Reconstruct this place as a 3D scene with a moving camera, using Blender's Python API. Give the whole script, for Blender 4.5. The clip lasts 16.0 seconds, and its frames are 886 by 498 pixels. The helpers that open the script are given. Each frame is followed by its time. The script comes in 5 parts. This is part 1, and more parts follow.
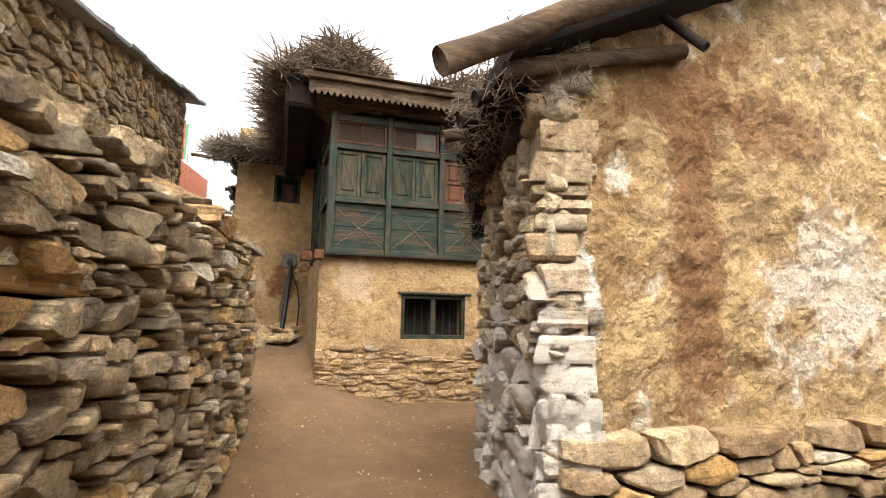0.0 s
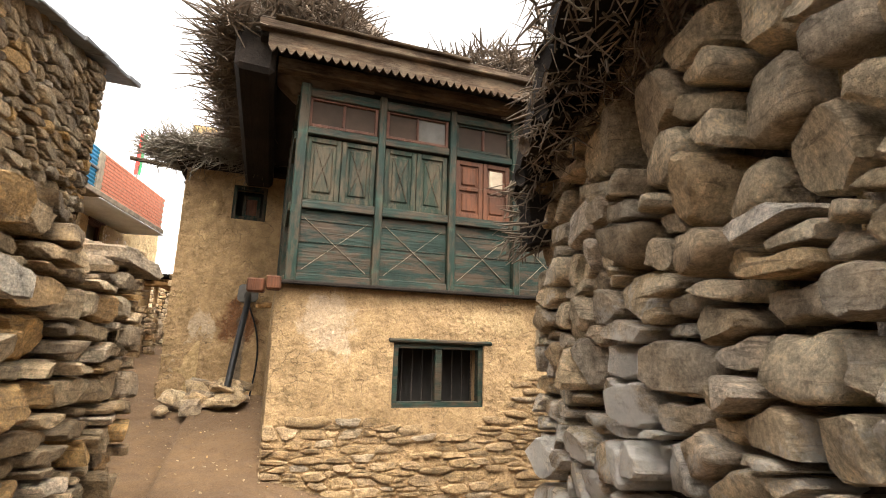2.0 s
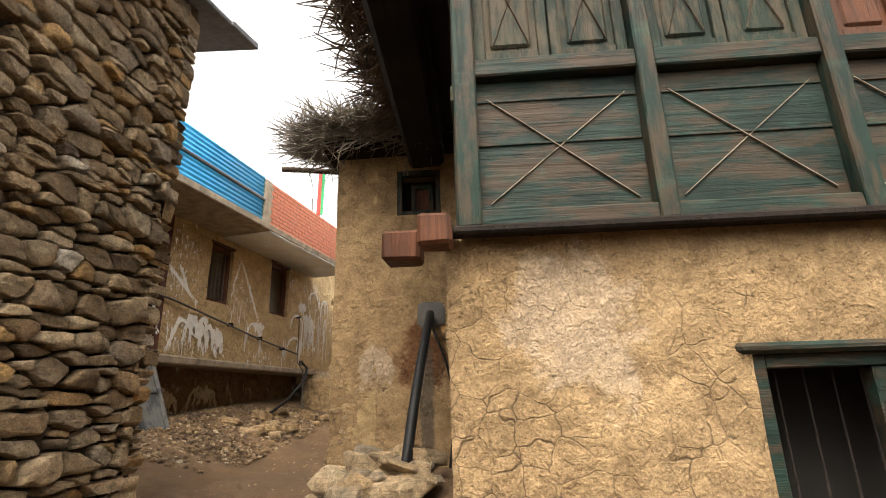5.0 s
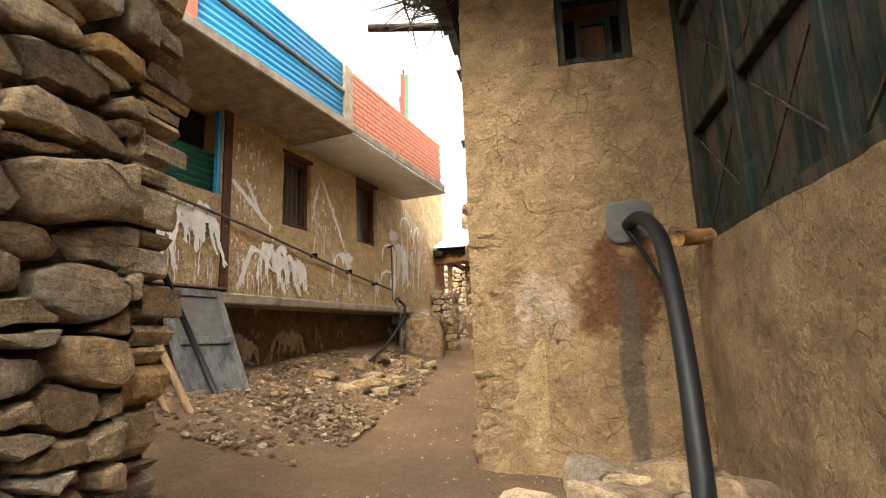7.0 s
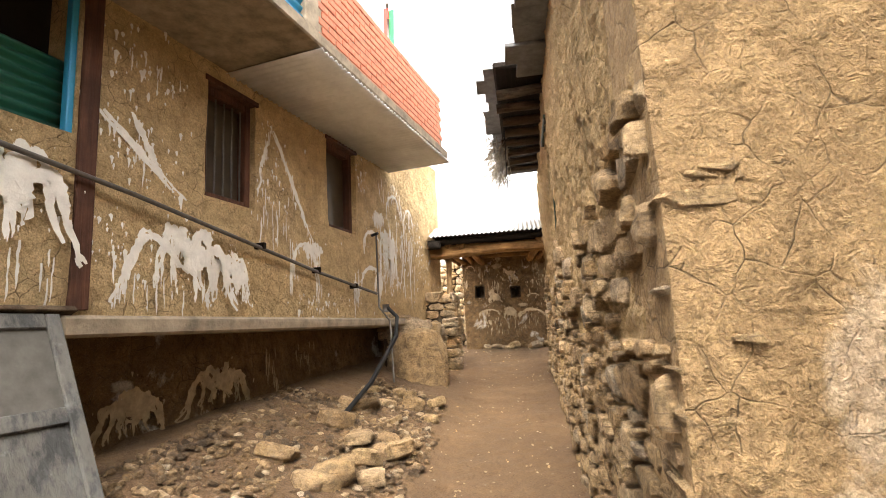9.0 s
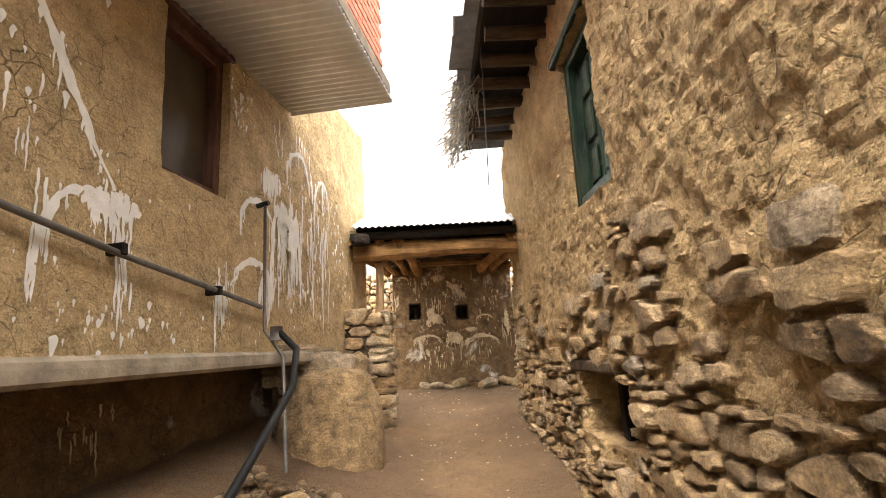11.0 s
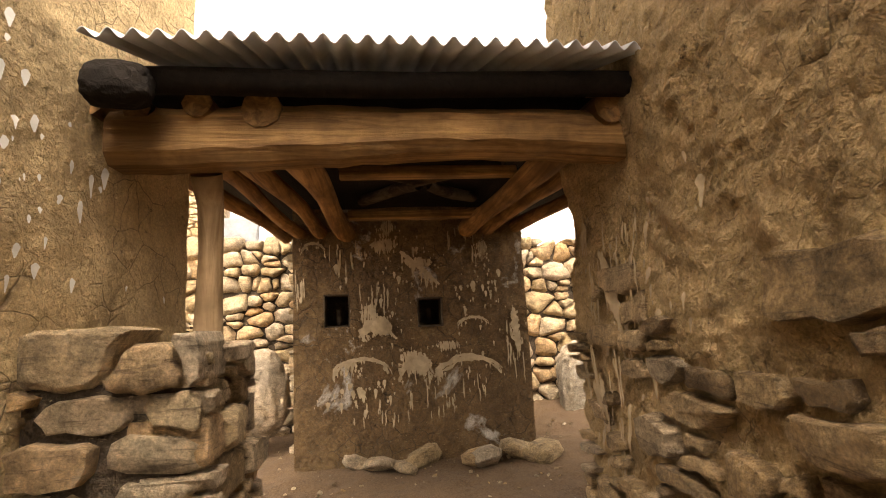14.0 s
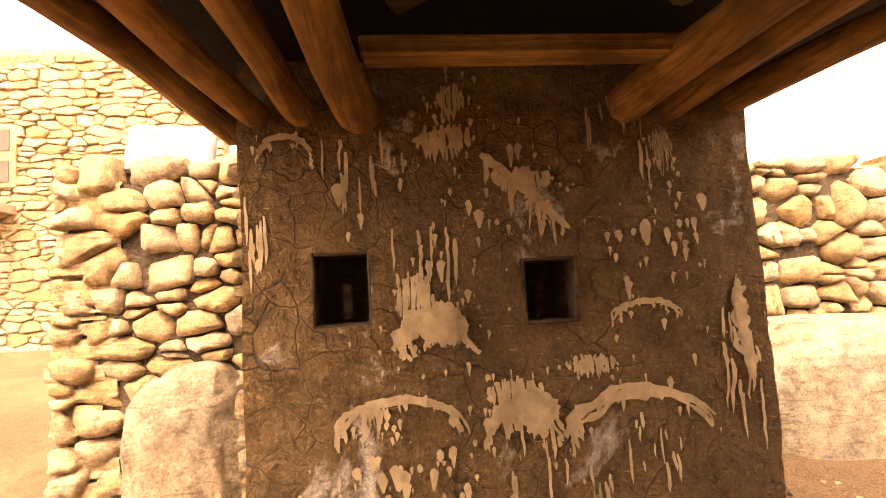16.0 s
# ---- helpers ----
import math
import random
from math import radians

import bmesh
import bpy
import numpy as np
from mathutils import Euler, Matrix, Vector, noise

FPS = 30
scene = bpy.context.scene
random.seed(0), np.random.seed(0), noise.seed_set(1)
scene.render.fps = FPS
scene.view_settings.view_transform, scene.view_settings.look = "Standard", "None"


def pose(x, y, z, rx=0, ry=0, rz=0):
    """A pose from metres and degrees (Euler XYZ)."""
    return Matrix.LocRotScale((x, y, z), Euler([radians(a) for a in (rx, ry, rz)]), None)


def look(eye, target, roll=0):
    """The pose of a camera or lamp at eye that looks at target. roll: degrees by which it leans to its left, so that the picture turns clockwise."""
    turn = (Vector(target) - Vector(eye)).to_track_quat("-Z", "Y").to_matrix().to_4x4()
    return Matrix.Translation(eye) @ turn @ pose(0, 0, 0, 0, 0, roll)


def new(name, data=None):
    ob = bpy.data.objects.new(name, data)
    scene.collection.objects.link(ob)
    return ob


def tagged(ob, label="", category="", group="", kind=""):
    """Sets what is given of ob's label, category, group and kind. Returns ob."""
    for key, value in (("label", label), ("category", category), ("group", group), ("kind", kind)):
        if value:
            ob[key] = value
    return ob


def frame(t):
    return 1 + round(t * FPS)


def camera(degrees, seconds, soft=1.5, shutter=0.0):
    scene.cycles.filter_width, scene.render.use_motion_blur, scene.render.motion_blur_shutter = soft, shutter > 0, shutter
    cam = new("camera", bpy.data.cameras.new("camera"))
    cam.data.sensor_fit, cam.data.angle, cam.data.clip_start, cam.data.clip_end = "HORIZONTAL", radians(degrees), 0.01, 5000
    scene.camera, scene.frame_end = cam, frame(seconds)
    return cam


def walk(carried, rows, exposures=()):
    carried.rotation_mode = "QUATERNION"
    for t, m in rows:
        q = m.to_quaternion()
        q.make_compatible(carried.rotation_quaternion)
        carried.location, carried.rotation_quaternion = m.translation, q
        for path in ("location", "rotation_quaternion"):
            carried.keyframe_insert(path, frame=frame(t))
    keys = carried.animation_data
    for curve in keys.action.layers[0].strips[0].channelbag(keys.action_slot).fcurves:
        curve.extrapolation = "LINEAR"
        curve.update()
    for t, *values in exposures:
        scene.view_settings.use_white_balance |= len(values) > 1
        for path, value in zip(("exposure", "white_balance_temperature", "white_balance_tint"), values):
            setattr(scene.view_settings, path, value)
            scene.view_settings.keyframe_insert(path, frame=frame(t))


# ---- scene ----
import collections

cam = camera(82.5, 16.0, soft=1.0)
METRES, EYE, TILT, LEAN, TURN = 20.0, 1.5, -1.2, 0.0, -17.5
ROWS = [
    (0.0, 0.0, 0.0, 0.0, -0.13, 8.89, -0.85),
    (0.5, -0.0014, 0.0281, 0.0038, -0.11, 9.19, -0.73),
    (1.0, -0.0072, 0.0538, 0.0039, -0.62, 10.27, -0.89),
    (1.5, -0.0105, 0.0811, 0.0051, -0.81, 11.31, -1.02),
    (2.0, -0.0131, 0.1141, 0.0121, -1.71, 13.3, -1.35),
    (2.5, -0.0203, 0.1444, 0.0108, -1.97, 15.58, -1.46),
    (3.0, -0.0255, 0.1716, 0.0127, -1.42, 18.37, -1.01),
    (3.5, -0.0283, 0.1948, 0.0137, 0.44, 21.29, -0.35),
    (4.0, -0.0345, 0.2172, 0.0139, 4.77, 23.07, 0.53),
    (4.5, -0.0424, 0.2422, 0.0142, 13.2, 21.01, 1.65),
    (5.0, -0.0522, 0.2686, 0.0148, 21.49, 17.94, 1.12),
    (7.5, -0.1591, 0.3759, 0.0326, 29.64, 10.0, 1.51),
    (8.0, -0.1779, 0.4016, 0.0381, 29.05, 9.57, 1.78),
    (10.5, -0.2748, 0.5374, 0.0563, 19.92, 11.55, 2.94),
    (11.0, -0.2888, 0.5717, 0.0568, 16.53, 12.32, 2.73),
    (11.5, -0.2956, 0.6062, 0.0607, 12.2, 13.3, 1.68),
    (12.0, -0.3026, 0.6396, 0.0687, 8.44, 13.36, 0.73),
    (12.5, -0.3158, 0.6703, 0.0724, 8.92, 12.25, 1.44),
    (13.0, -0.3251, 0.7039, 0.0735, 9.49, 11.46, 1.89),
    (13.5, -0.3399, 0.7369, 0.0775, 9.48, 10.78, 2.43),
    (14.0, -0.3494, 0.7682, 0.0829, 10.01, 10.1, 2.83),
    (14.5, -0.3559, 0.8009, 0.0878, 10.39, 9.2, 3.11),
    (15.0, -0.3678, 0.833, 0.0886, 11.35, 7.69, 3.23),
    (15.5, -0.3775, 0.8608, 0.0906, 12.49, 6.43, 3.04),
    (16.0, -0.3908, 0.8831, 0.0933, 12.75, 6.02, 2.99),
]
walk(cam, [(t, pose(0, 0, EYE, TILT, LEAN, TURN) @ pose(METRES * x, METRES * y, METRES * z, 90 + pitch, roll, yaw)) for t, x, y, z, yaw, pitch, roll in ROWS],
     [(0.0, 2.15, 7100, 11), (1.5, 2.4, 7100, 11), (3.0, 2.45, 7100, 11), (4.0, 2.15, 7100, 11), (4.6, 2.05, 7100, 11), (5.2, 2.2, 7100, 11), (7.5, 2.8, 7100, 11), (10.5, 3.1, 7100, 12), (13.0, 3.1, 7200, 13), (13.6, 2.9, 7600, 14), (14.1, 2.5, 8400, 15), (14.6, 2.3, 10000, 21), (15.0, 2.9, 9400, 17), (15.5, 3.15, 11600, 30), (16.0, 3.25, 12600, 36)])

# world: bright overcast sky and a wide weak sun
world = bpy.data.worlds.new("overcast")
scene.world = world
world.use_nodes = True
wn, wl = world.node_tree.nodes, world.node_tree.links
sky = wn.new("ShaderNodeTexSky")
sky.sky_type, sky.sun_disc, sky.sun_elevation, sky.sun_rotation = "NISHITA", False, radians(57), radians(190)
sky.dust_density, sky.air_density = 4.0, 1.0
pale = wn.new("ShaderNodeHueSaturation")
pale.inputs["Saturation"].default_value = 0.12
wl.new(sky.outputs[0], pale.inputs["Color"])
wl.new(pale.outputs[0], wn["Background"].inputs["Color"])
wn["Background"].inputs["Strength"].default_value = 0.15
sun = new("sun", bpy.data.lights.new("sun", "SUN"))
sun.data.energy, sun.data.angle, sun.data.color = 0.6, radians(34), (1.0, 0.95, 0.87)
sun.matrix_world = look((-1.2, -7, 11), (0, 0, 0))


# ---- materials ----
def mat(name, rough=0.9):
    m = bpy.data.materials.new(name)
    m.use_nodes = True
    m.node_tree.nodes["Principled BSDF"].inputs["Roughness"].default_value = rough
    return m, m.node_tree.nodes, m.node_tree.links, m.node_tree.nodes["Principled BSDF"]


def coords(n, l, space="pos", scale=(1, 1, 1)):
    if space == "pos":
        out = n.new("ShaderNodeNewGeometry").outputs["Position"]
    else:
        out = n.new("ShaderNodeTexCoord").outputs["Object"]
    mp = n.new("ShaderNodeMapping")
    mp.inputs["Scale"].default_value = scale
    l.new(out, mp.inputs["Vector"])
    return mp.outputs[0]


def noisy(n, l, vec, scale, detail=5, rough=0.6, distortion=0.0):
    t = n.new("ShaderNodeTexNoise")
    for k, v in (("Scale", scale), ("Detail", detail), ("Roughness", rough), ("Distortion", distortion)):
        t.inputs[k].default_value = v
    l.new(vec, t.inputs["Vector"])
    return t.outputs["Fac"]


def ramp(n, l, fac, stops):
    r = n.new("ShaderNodeValToRGB")
    e = r.color_ramp.elements
    while len(e) < len(stops):
        e.new(0.5)
    for el, (p, c) in zip(e, stops):
        el.position, el.color = p, (*c, 1)
    l.new(fac, r.inputs[0])
    return r.outputs["Color"]


def mix(n, l, fac, a, b, mode="MIX"):
    m = n.new("ShaderNodeMix")
    m.data_type, m.blend_type = "RGBA", mode
    for sock, v in ((m.inputs["Factor"], fac), (m.inputs["A"], a), (m.inputs["B"], b)):
        if isinstance(v, (int, float)):
            sock.default_value = v
        elif isinstance(v, tuple):
            sock.default_value = (*v, 1)
        else:
            l.new(v, sock)
    return m.outputs["Result"]


def bump(n, l, bsdf, height, strength, dist, prev=None):
    b = n.new("ShaderNodeBump")
    b.inputs["Strength"].default_value, b.inputs["Distance"].default_value = strength, dist
    l.new(height, b.inputs["Height"])
    if prev is not None:
        l.new(prev, b.inputs["Normal"])
    l.new(b.outputs[0], bsdf.inputs["Normal"])
    return b.outputs[0]


W0, W1 = (0, 0, 0), (1, 1, 1)


def zone(n, l, c, centre, radius, colour, amount=0.9, grain=3.0, ragged=4.0):
    """Lays a ragged stain round a place of the wall over a colour."""
    mp = n.new("ShaderNodeMapping")
    mp.vector_type = "TEXTURE"
    mp.inputs["Location"].default_value, mp.inputs["Scale"].default_value = centre, radius
    l.new(n.new("ShaderNodeNewGeometry").outputs["Position"], mp.inputs["Vector"])
    ln = n.new("ShaderNodeVectorMath")
    ln.operation = "LENGTH"
    l.new(mp.outputs[0], ln.inputs[0])
    f = noisy(n, l, coords(n, l), grain, 7, 0.68, 0.5)
    ma = n.new("ShaderNodeMath")
    ma.operation = "MULTIPLY_ADD"
    ma.inputs[1].default_value = ragged
    l.new(f, ma.inputs[0])
    sub = n.new("ShaderNodeMath")
    sub.operation = "SUBTRACT"
    sub.inputs[0].default_value = 1.0 - ragged * 0.5
    l.new(ln.outputs["Value"], sub.inputs[1])
    l.new(sub.outputs[0], ma.inputs[2])
    grainy = mix(n, l, 1.0, colour, tone(n, l, noisy(n, l, coords(n, l), 38, 5, 0.75), 0.55, 1.3), "MULTIPLY")
    return mix(n, l, ramp(n, l, ma.outputs[0], [(0.0, W0), (0.35, (amount, amount, amount))]), c, grainy)


def mud(name, light, dark, crack=1.0, white=0.0, rust=0.0, zones=(), lump=1.0):
    m, n, l, s = mat(name, 0.95)
    v = coords(n, l)
    big = noisy(n, l, v, 0.9, 4, 0.6, 0.5)
    mid = noisy(n, l, v, 6, 6, 0.65)
    fine = noisy(n, l, v, 60, 4, 0.7)
    c = ramp(n, l, big, [(0.32, dark), (0.62, light)])
    c = mix(n, l, ramp(n, l, mid, [(0.35, W1), (0.62, W0)]), c, tuple(x * 0.72 for x in dark))
    c = mix(n, l, 0.22, c, ramp(n, l, fine, [(0.3, tuple(x * 0.6 for x in dark)), (0.7, tuple(min(1, x * 1.15) for x in light))]))
    pits = noisy(n, l, v, 19, 5, 0.7, 0.6)
    # hollows of the pits get painted shade on top of their bump
    c = mix(n, l, ramp(n, l, pits, [(0.3, (0.8, 0.8, 0.8)), (0.38, W0)]), c, tuple(x * 0.25 for x in dark))
    # straw chopped into the mud
    fib = noisy(n, l, coords(n, l, "pos", (30, 30, 150)), 1.0, 2, 0.5, 1.0)
    c = mix(n, l, ramp(n, l, fib, [(0.66, W0), (0.72, (0.45, 0.45, 0.45))]), c, (0.55, 0.43, 0.24))
    vo = n.new("ShaderNodeTexVoronoi")
    vo.feature = "DISTANCE_TO_EDGE"
    vo.inputs["Scale"].default_value = 7.0
    wob = mix(n, l, 0.12, v, n.new("ShaderNodeTexNoise").outputs["Color"], "ADD")
    wt = [q for q in n if q.type == "TEX_NOISE"][-1]
    wt.inputs["Scale"].default_value = 5.0
    l.new(v, wt.inputs["Vector"])
    l.new(wob, vo.inputs["Vector"])
    line = ramp(n, l, vo.outputs["Distance"], [(0.0, W1), (0.022, W0)])
    where = ramp(n, l, noisy(n, l, v, 2.3, 3), [(0.46, W0), (0.58, (crack, crack, crack))])
    line = mix(n, l, 1.0, line, where, "MULTIPLY")
    c = mix(n, l, line, c, tuple(x * 0.35 for x in dark))
    if white:
        wv = noisy(n, l, v, 1.6, 6, 0.65, 0.4)
        c = mix(n, l, ramp(n, l, wv, [(0.62 - white * 0.15, W0), (0.68 - white * 0.12, (0.8, 0.8, 0.8))]), c, (0.72, 0.66, 0.58))
    if rust:
        rv = noisy(n, l, coords(n, l, "pos", (1.6, 1.6, 0.5)), 1.3, 5, 0.6, 0.6)
        c = mix(n, l, ramp(n, l, rv, [(0.48, W0), (0.6, (rust, rust, rust))]), c, (0.24, 0.115, 0.04))
    for z in zones:
        c = zone(n, l, c, *z)
    c = mix(n, l, 1.0, c, tone(n, l, noisy(n, l, v, 85, 4, 0.8), 0.74, 1.24, 0.34, 0.66), "MULTIPLY")
    l.new(c, s.inputs["Base Color"])
    # flaked-off skins of plaster with crisp edges
    skin = noisy(n, l, v, 3.4, 7, 0.62, 0.5)
    flake = ramp(n, l, skin, [(0.44, W0), (0.455, (0.5, 0.5, 0.5)), (0.54, (0.6, 0.6, 0.6)), (0.555, W1)])
    b = bump(n, l, s, flake, 1.0, 0.025 * lump)
    clod = n.new("ShaderNodeTexVoronoi")
    clod.inputs["Scale"].default_value = 15.0
    l.new(wob, clod.inputs["Vector"])
    b = bump(n, l, s, clod.outputs["Distance"], 0.8, 0.03 * lump, b)
    b = bump(n, l, s, mid, 1.0, 0.06 * lump, b)
    b = bump(n, l, s, fine, 0.9, 0.014, b)
    b = bump(n, l, s, pits, 1.0, 0.045 * lump, b)
    inv = n.new("ShaderNodeMath")
    inv.operation = "MULTIPLY"
    inv.inputs[1].default_value = -1.0
    l.new(line, inv.inputs[0])
    bump(n, l, s, inv.outputs[0], 0.8, 0.012, b)
    return m


def tone(n, l, fac, lo, hi, a=0.3, b=0.7):
    """A grey factor ramp for multiplying over a colour."""
    return ramp(n, l, fac, [(a, (lo, lo, lo)), (b, (hi, hi, hi))])


def stone_mat(name, stops, island, lichen=0.25, white=0.0):
    m, n, l, s = mat(name, 0.88)
    if island:
        rnd = n.new("ShaderNodeNewGeometry").outputs["Random Per Island"]
    else:
        rnd = n.new("ShaderNodeObjectInfo").outputs["Random"]
    v = coords(n, l)
    c = ramp(n, l, rnd, stops)
    big = noisy(n, l, v, 2.6, 4, 0.6, 0.3)
    mid = noisy(n, l, v, 11, 6, 0.72, 0.4)
    fine = noisy(n, l, v, 75, 5, 0.78)
    lay = noisy(n, l, coords(n, l, "pos", (6, 6, 55)), 1.0, 4, 0.65, 0.6)
    c = mix(n, l, ramp(n, l, big, [(0.42, W0), (0.66, (0.35, 0.35, 0.35))]), c, (0.42, 0.26, 0.11))
    c = mix(n, l, 1.0, c, tone(n, l, mid, 0.42, 1.5, 0.3, 0.66), "MULTIPLY")
    c = mix(n, l, 1.0, c, tone(n, l, fine, 0.62, 1.35, 0.34, 0.66), "MULTIPLY")
    c = mix(n, l, ramp(n, l, lay, [(0.56, W0), (0.68, (0.6, 0.6, 0.6))]), c, (0.09, 0.06, 0.037))
    c = mix(n, l, ramp(n, l, noisy(n, l, v, 5.5, 7, 0.75), [(0.58, W0), (0.66, (lichen, lichen, lichen))]), c, (0.5, 0.47, 0.4))
    if white:
        w = noisy(n, l, v, 1.7, 7, 0.72, 0.4)
        # old lime clings to the lower courses
        sep = n.new("ShaderNodeSeparateXYZ")
        l.new(v, sep.inputs[0])
        ht = n.new("ShaderNodeMapRange")
        ht.inputs["From Min"].default_value, ht.inputs["From Max"].default_value = 1.1, 2.3
        ht.inputs["To Min"].default_value, ht.inputs["To Max"].default_value = 0.13, -0.12
        l.new(sep.outputs["Z"], ht.inputs["Value"])
        add = n.new("ShaderNodeMath")
        l.new(w, add.inputs[0])
        l.new(ht.outputs[0], add.inputs[1])
        c = mix(n, l, ramp(n, l, add.outputs[0], [(0.57 - white * 0.1, W0), (0.64 - white * 0.06, (0.8, 0.8, 0.8))]), c, (0.66, 0.63, 0.58))
    l.new(c, s.inputs["Base Color"])
    b = bump(n, l, s, mid, 1.0, 0.05)
    b = bump(n, l, s, lay, 0.9, 0.02, b)
    b = bump(n, l, s, noisy(n, l, v, 26, 5, 0.75, 0.8), 0.9, 0.03, b)
    bump(n, l, s, fine, 0.9, 0.012, b)
    return m


def wood(name, light, dark, axis=2, rough=0.8, wear=None, wearamt=0.6):
    """Grained wood; axis: the way the grain runs."""
    m, n, l, s = mat(name, rough)
    sc = [28, 28, 28]
    sc[axis] = 1.6
    s.inputs["Specular IOR Level"].default_value = 0.2
    g = noisy(n, l, coords(n, l, "pos", tuple(sc)), 1.0, 6, 0.65, 0.8)
    v = coords(n, l)
    big = noisy(n, l, v, 2.2, 5, 0.65)
    c = ramp(n, l, g, [(0.32, dark), (0.66, light)])
    c = mix(n, l, ramp(n, l, big, [(0.4, (0.7, 0.7, 0.7)), (0.6, W0)]), c, tuple(x * 0.6 for x in dark))
    if wear:
        sc2 = [9, 9, 9]
        sc2[axis] = 2.0
        wv = noisy(n, l, coords(n, l, "pos", tuple(sc2)), 1.0, 7, 0.75)
        c = mix(n, l, ramp(n, l, wv, [(0.45, W0), (0.57, (wearamt, wearamt, wearamt))]), c, wear)
        chalk = noisy(n, l, coords(n, l, "pos", (2.5, 2.5, 5)), 1.0, 7, 0.7)
        c = mix(n, l, ramp(n, l, chalk, [(0.57, W0), (0.68, (0.4, 0.4, 0.4))]), c, tuple(x * 2.4 for x in light))
    l.new(c, s.inputs["Base Color"])
    b = bump(n, l, s, g, 0.8, 0.014)
    bump(n, l, s, noisy(n, l, v, 40, 4), 0.25, 0.003, b)
    return m


def plain(name, col, rough=0.6, metal=0.0, var=0.25, scale=8, bmp=0.2):
    m, n, l, s = mat(name, rough)
    s.inputs["Metallic"].default_value = metal
    v = coords(n, l)
    f = noisy(n, l, v, scale, 6, 0.65)
    l.new(ramp(n, l, f, [(0.3, tuple(x * (1 - var) for x in col)), (0.7, tuple(min(1, x * (1 + var)) for x in col))]), s.inputs["Base Color"])
    bump(n, l, s, noisy(n, l, v, scale * 6, 4), bmp, 0.005)
    return m


MUD = mud("ochre mud plaster", (0.44, 0.30, 0.155), (0.31, 0.2, 0.095), 0.9)
MUD_LEFT = mud("light ochre mud plaster", (0.7, 0.51, 0.275), (0.55, 0.385, 0.19), 0.9, lump=0.6)
MUD_LANE = mud("coarse ochre mud with bare clods", (0.6, 0.42, 0.215), (0.44, 0.295, 0.14), 0.6)
CHALK, RUSTY, STRAWY, WET = (0.62, 0.52, 0.42), (0.2, 0.09, 0.03), (0.15, 0.062, 0.02), (0.1, 0.082, 0.06)
MUD_PALE = mud("ochre mud plaster with pale wash", (0.46, 0.31, 0.16), (0.33, 0.21, 0.1), 0.9, zones=(
    ((1.05, 7.65, 1.98), (0.3, 1, 0.3), CHALK, 0.28, 3.0), ((2.9, 7.65, 2.1), (0.5, 1, 0.15), (0.5, 0.36, 0.19), 0.5, 4.0)), lump=0.7)
MUD_WING = mud("ochre mud plaster with a bared straw patch", (0.46, 0.31, 0.16), (0.33, 0.21, 0.1), 0.9, zones=(
    ((-0.55, 11.3, 2.12), (0.24, 1, 0.28), CHALK, 0.35, 3.0), ((0.0, 11.3, 2.2), (0.34, 1, 0.42), STRAWY, 1.0, 4.0, 2.2), ((0.04, 11.3, 1.6), (0.09, 1, 1.0), WET, 0.8, 4.0, 2.2)), lump=0.7)
MUD_SPOT = mud("weathered mud plaster with lime and rust stains", (0.54, 0.385, 0.2), (0.34, 0.22, 0.1), 0.7, white=0.2, zones=(
    ((2.3, 2.52, 3.0), (0.6, 1, 0.6), RUSTY, 0.85, 2.5, 4.5), ((2.45, 2.52, 1.9), (0.24, 1, 1.3), RUSTY, 0.85, 3.0, 3.5), ((3.2, 2.52, 2.8), (0.5, 1, 0.3), RUSTY, 0.7, 3.0, 4.0), ((1.85, 2.52, 2.0), (0.25, 1, 0.6), (0.28, 0.16, 0.06), 0.6, 4.0, 4.0),
    ((3.9, 2.52, 1.7), (0.75, 1, 0.7), (0.68, 0.6, 0.52), 0.7, 2.2, 4.0), ((1.62, 2.52, 1.6), (0.12, 1, 0.45), (0.78, 0.74, 0.68), 0.9, 4.0, 3.0), ((1.93, 2.52, 2.36), (0.1, 1, 0.16), (0.74, 0.68, 0.58), 0.8, 5.0, 3.0)))
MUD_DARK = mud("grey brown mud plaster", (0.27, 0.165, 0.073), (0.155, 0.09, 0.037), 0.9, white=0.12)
MUD_CORE = mud("dark earth between stones", (0.12, 0.083, 0.05), (0.07, 0.048, 0.03), 0.0)
WARM = [(0.0, (0.13, 0.088, 0.05)), (0.2, (0.45, 0.33, 0.19)), (0.4, (0.25, 0.2, 0.145)), (0.6, (0.58, 0.45, 0.28)), (0.8, (0.32, 0.22, 0.125)), (0.92, (0.55, 0.33, 0.12)), (1.0, (0.6, 0.54, 0.44))]
GREYS = [(0.0, (0.25, 0.19, 0.125)), (0.2, (0.6, 0.48, 0.32)), (0.45, (0.36, 0.3, 0.23)), (0.7, (0.68, 0.57, 0.41)), (0.88, (0.48, 0.34, 0.19)), (1.0, (0.64, 0.59, 0.52))]
STONE = stone_mat("warm fieldstone", WARM, False)
STONE_S = stone_mat("warm fieldstone fill", WARM, True)
STONE_G = stone_mat("grey fieldstone with lime", GREYS, False, 0.4, 0.55)
STONE_GS = stone_mat("grey fieldstone fill", GREYS, True, 0.4, 0.55)
SUNNY = [(0.0, (0.34, 0.235, 0.12)), (0.3, (0.5, 0.37, 0.21)), (0.55, (0.42, 0.33, 0.23)), (0.8, (0.55, 0.43, 0.28)), (1.0, (0.45, 0.27, 0.12))]
STONE_H = stone_mat("golden fieldstone", SUNNY, False)
STONE_HS = stone_mat("golden fieldstone fill", SUNNY, True)
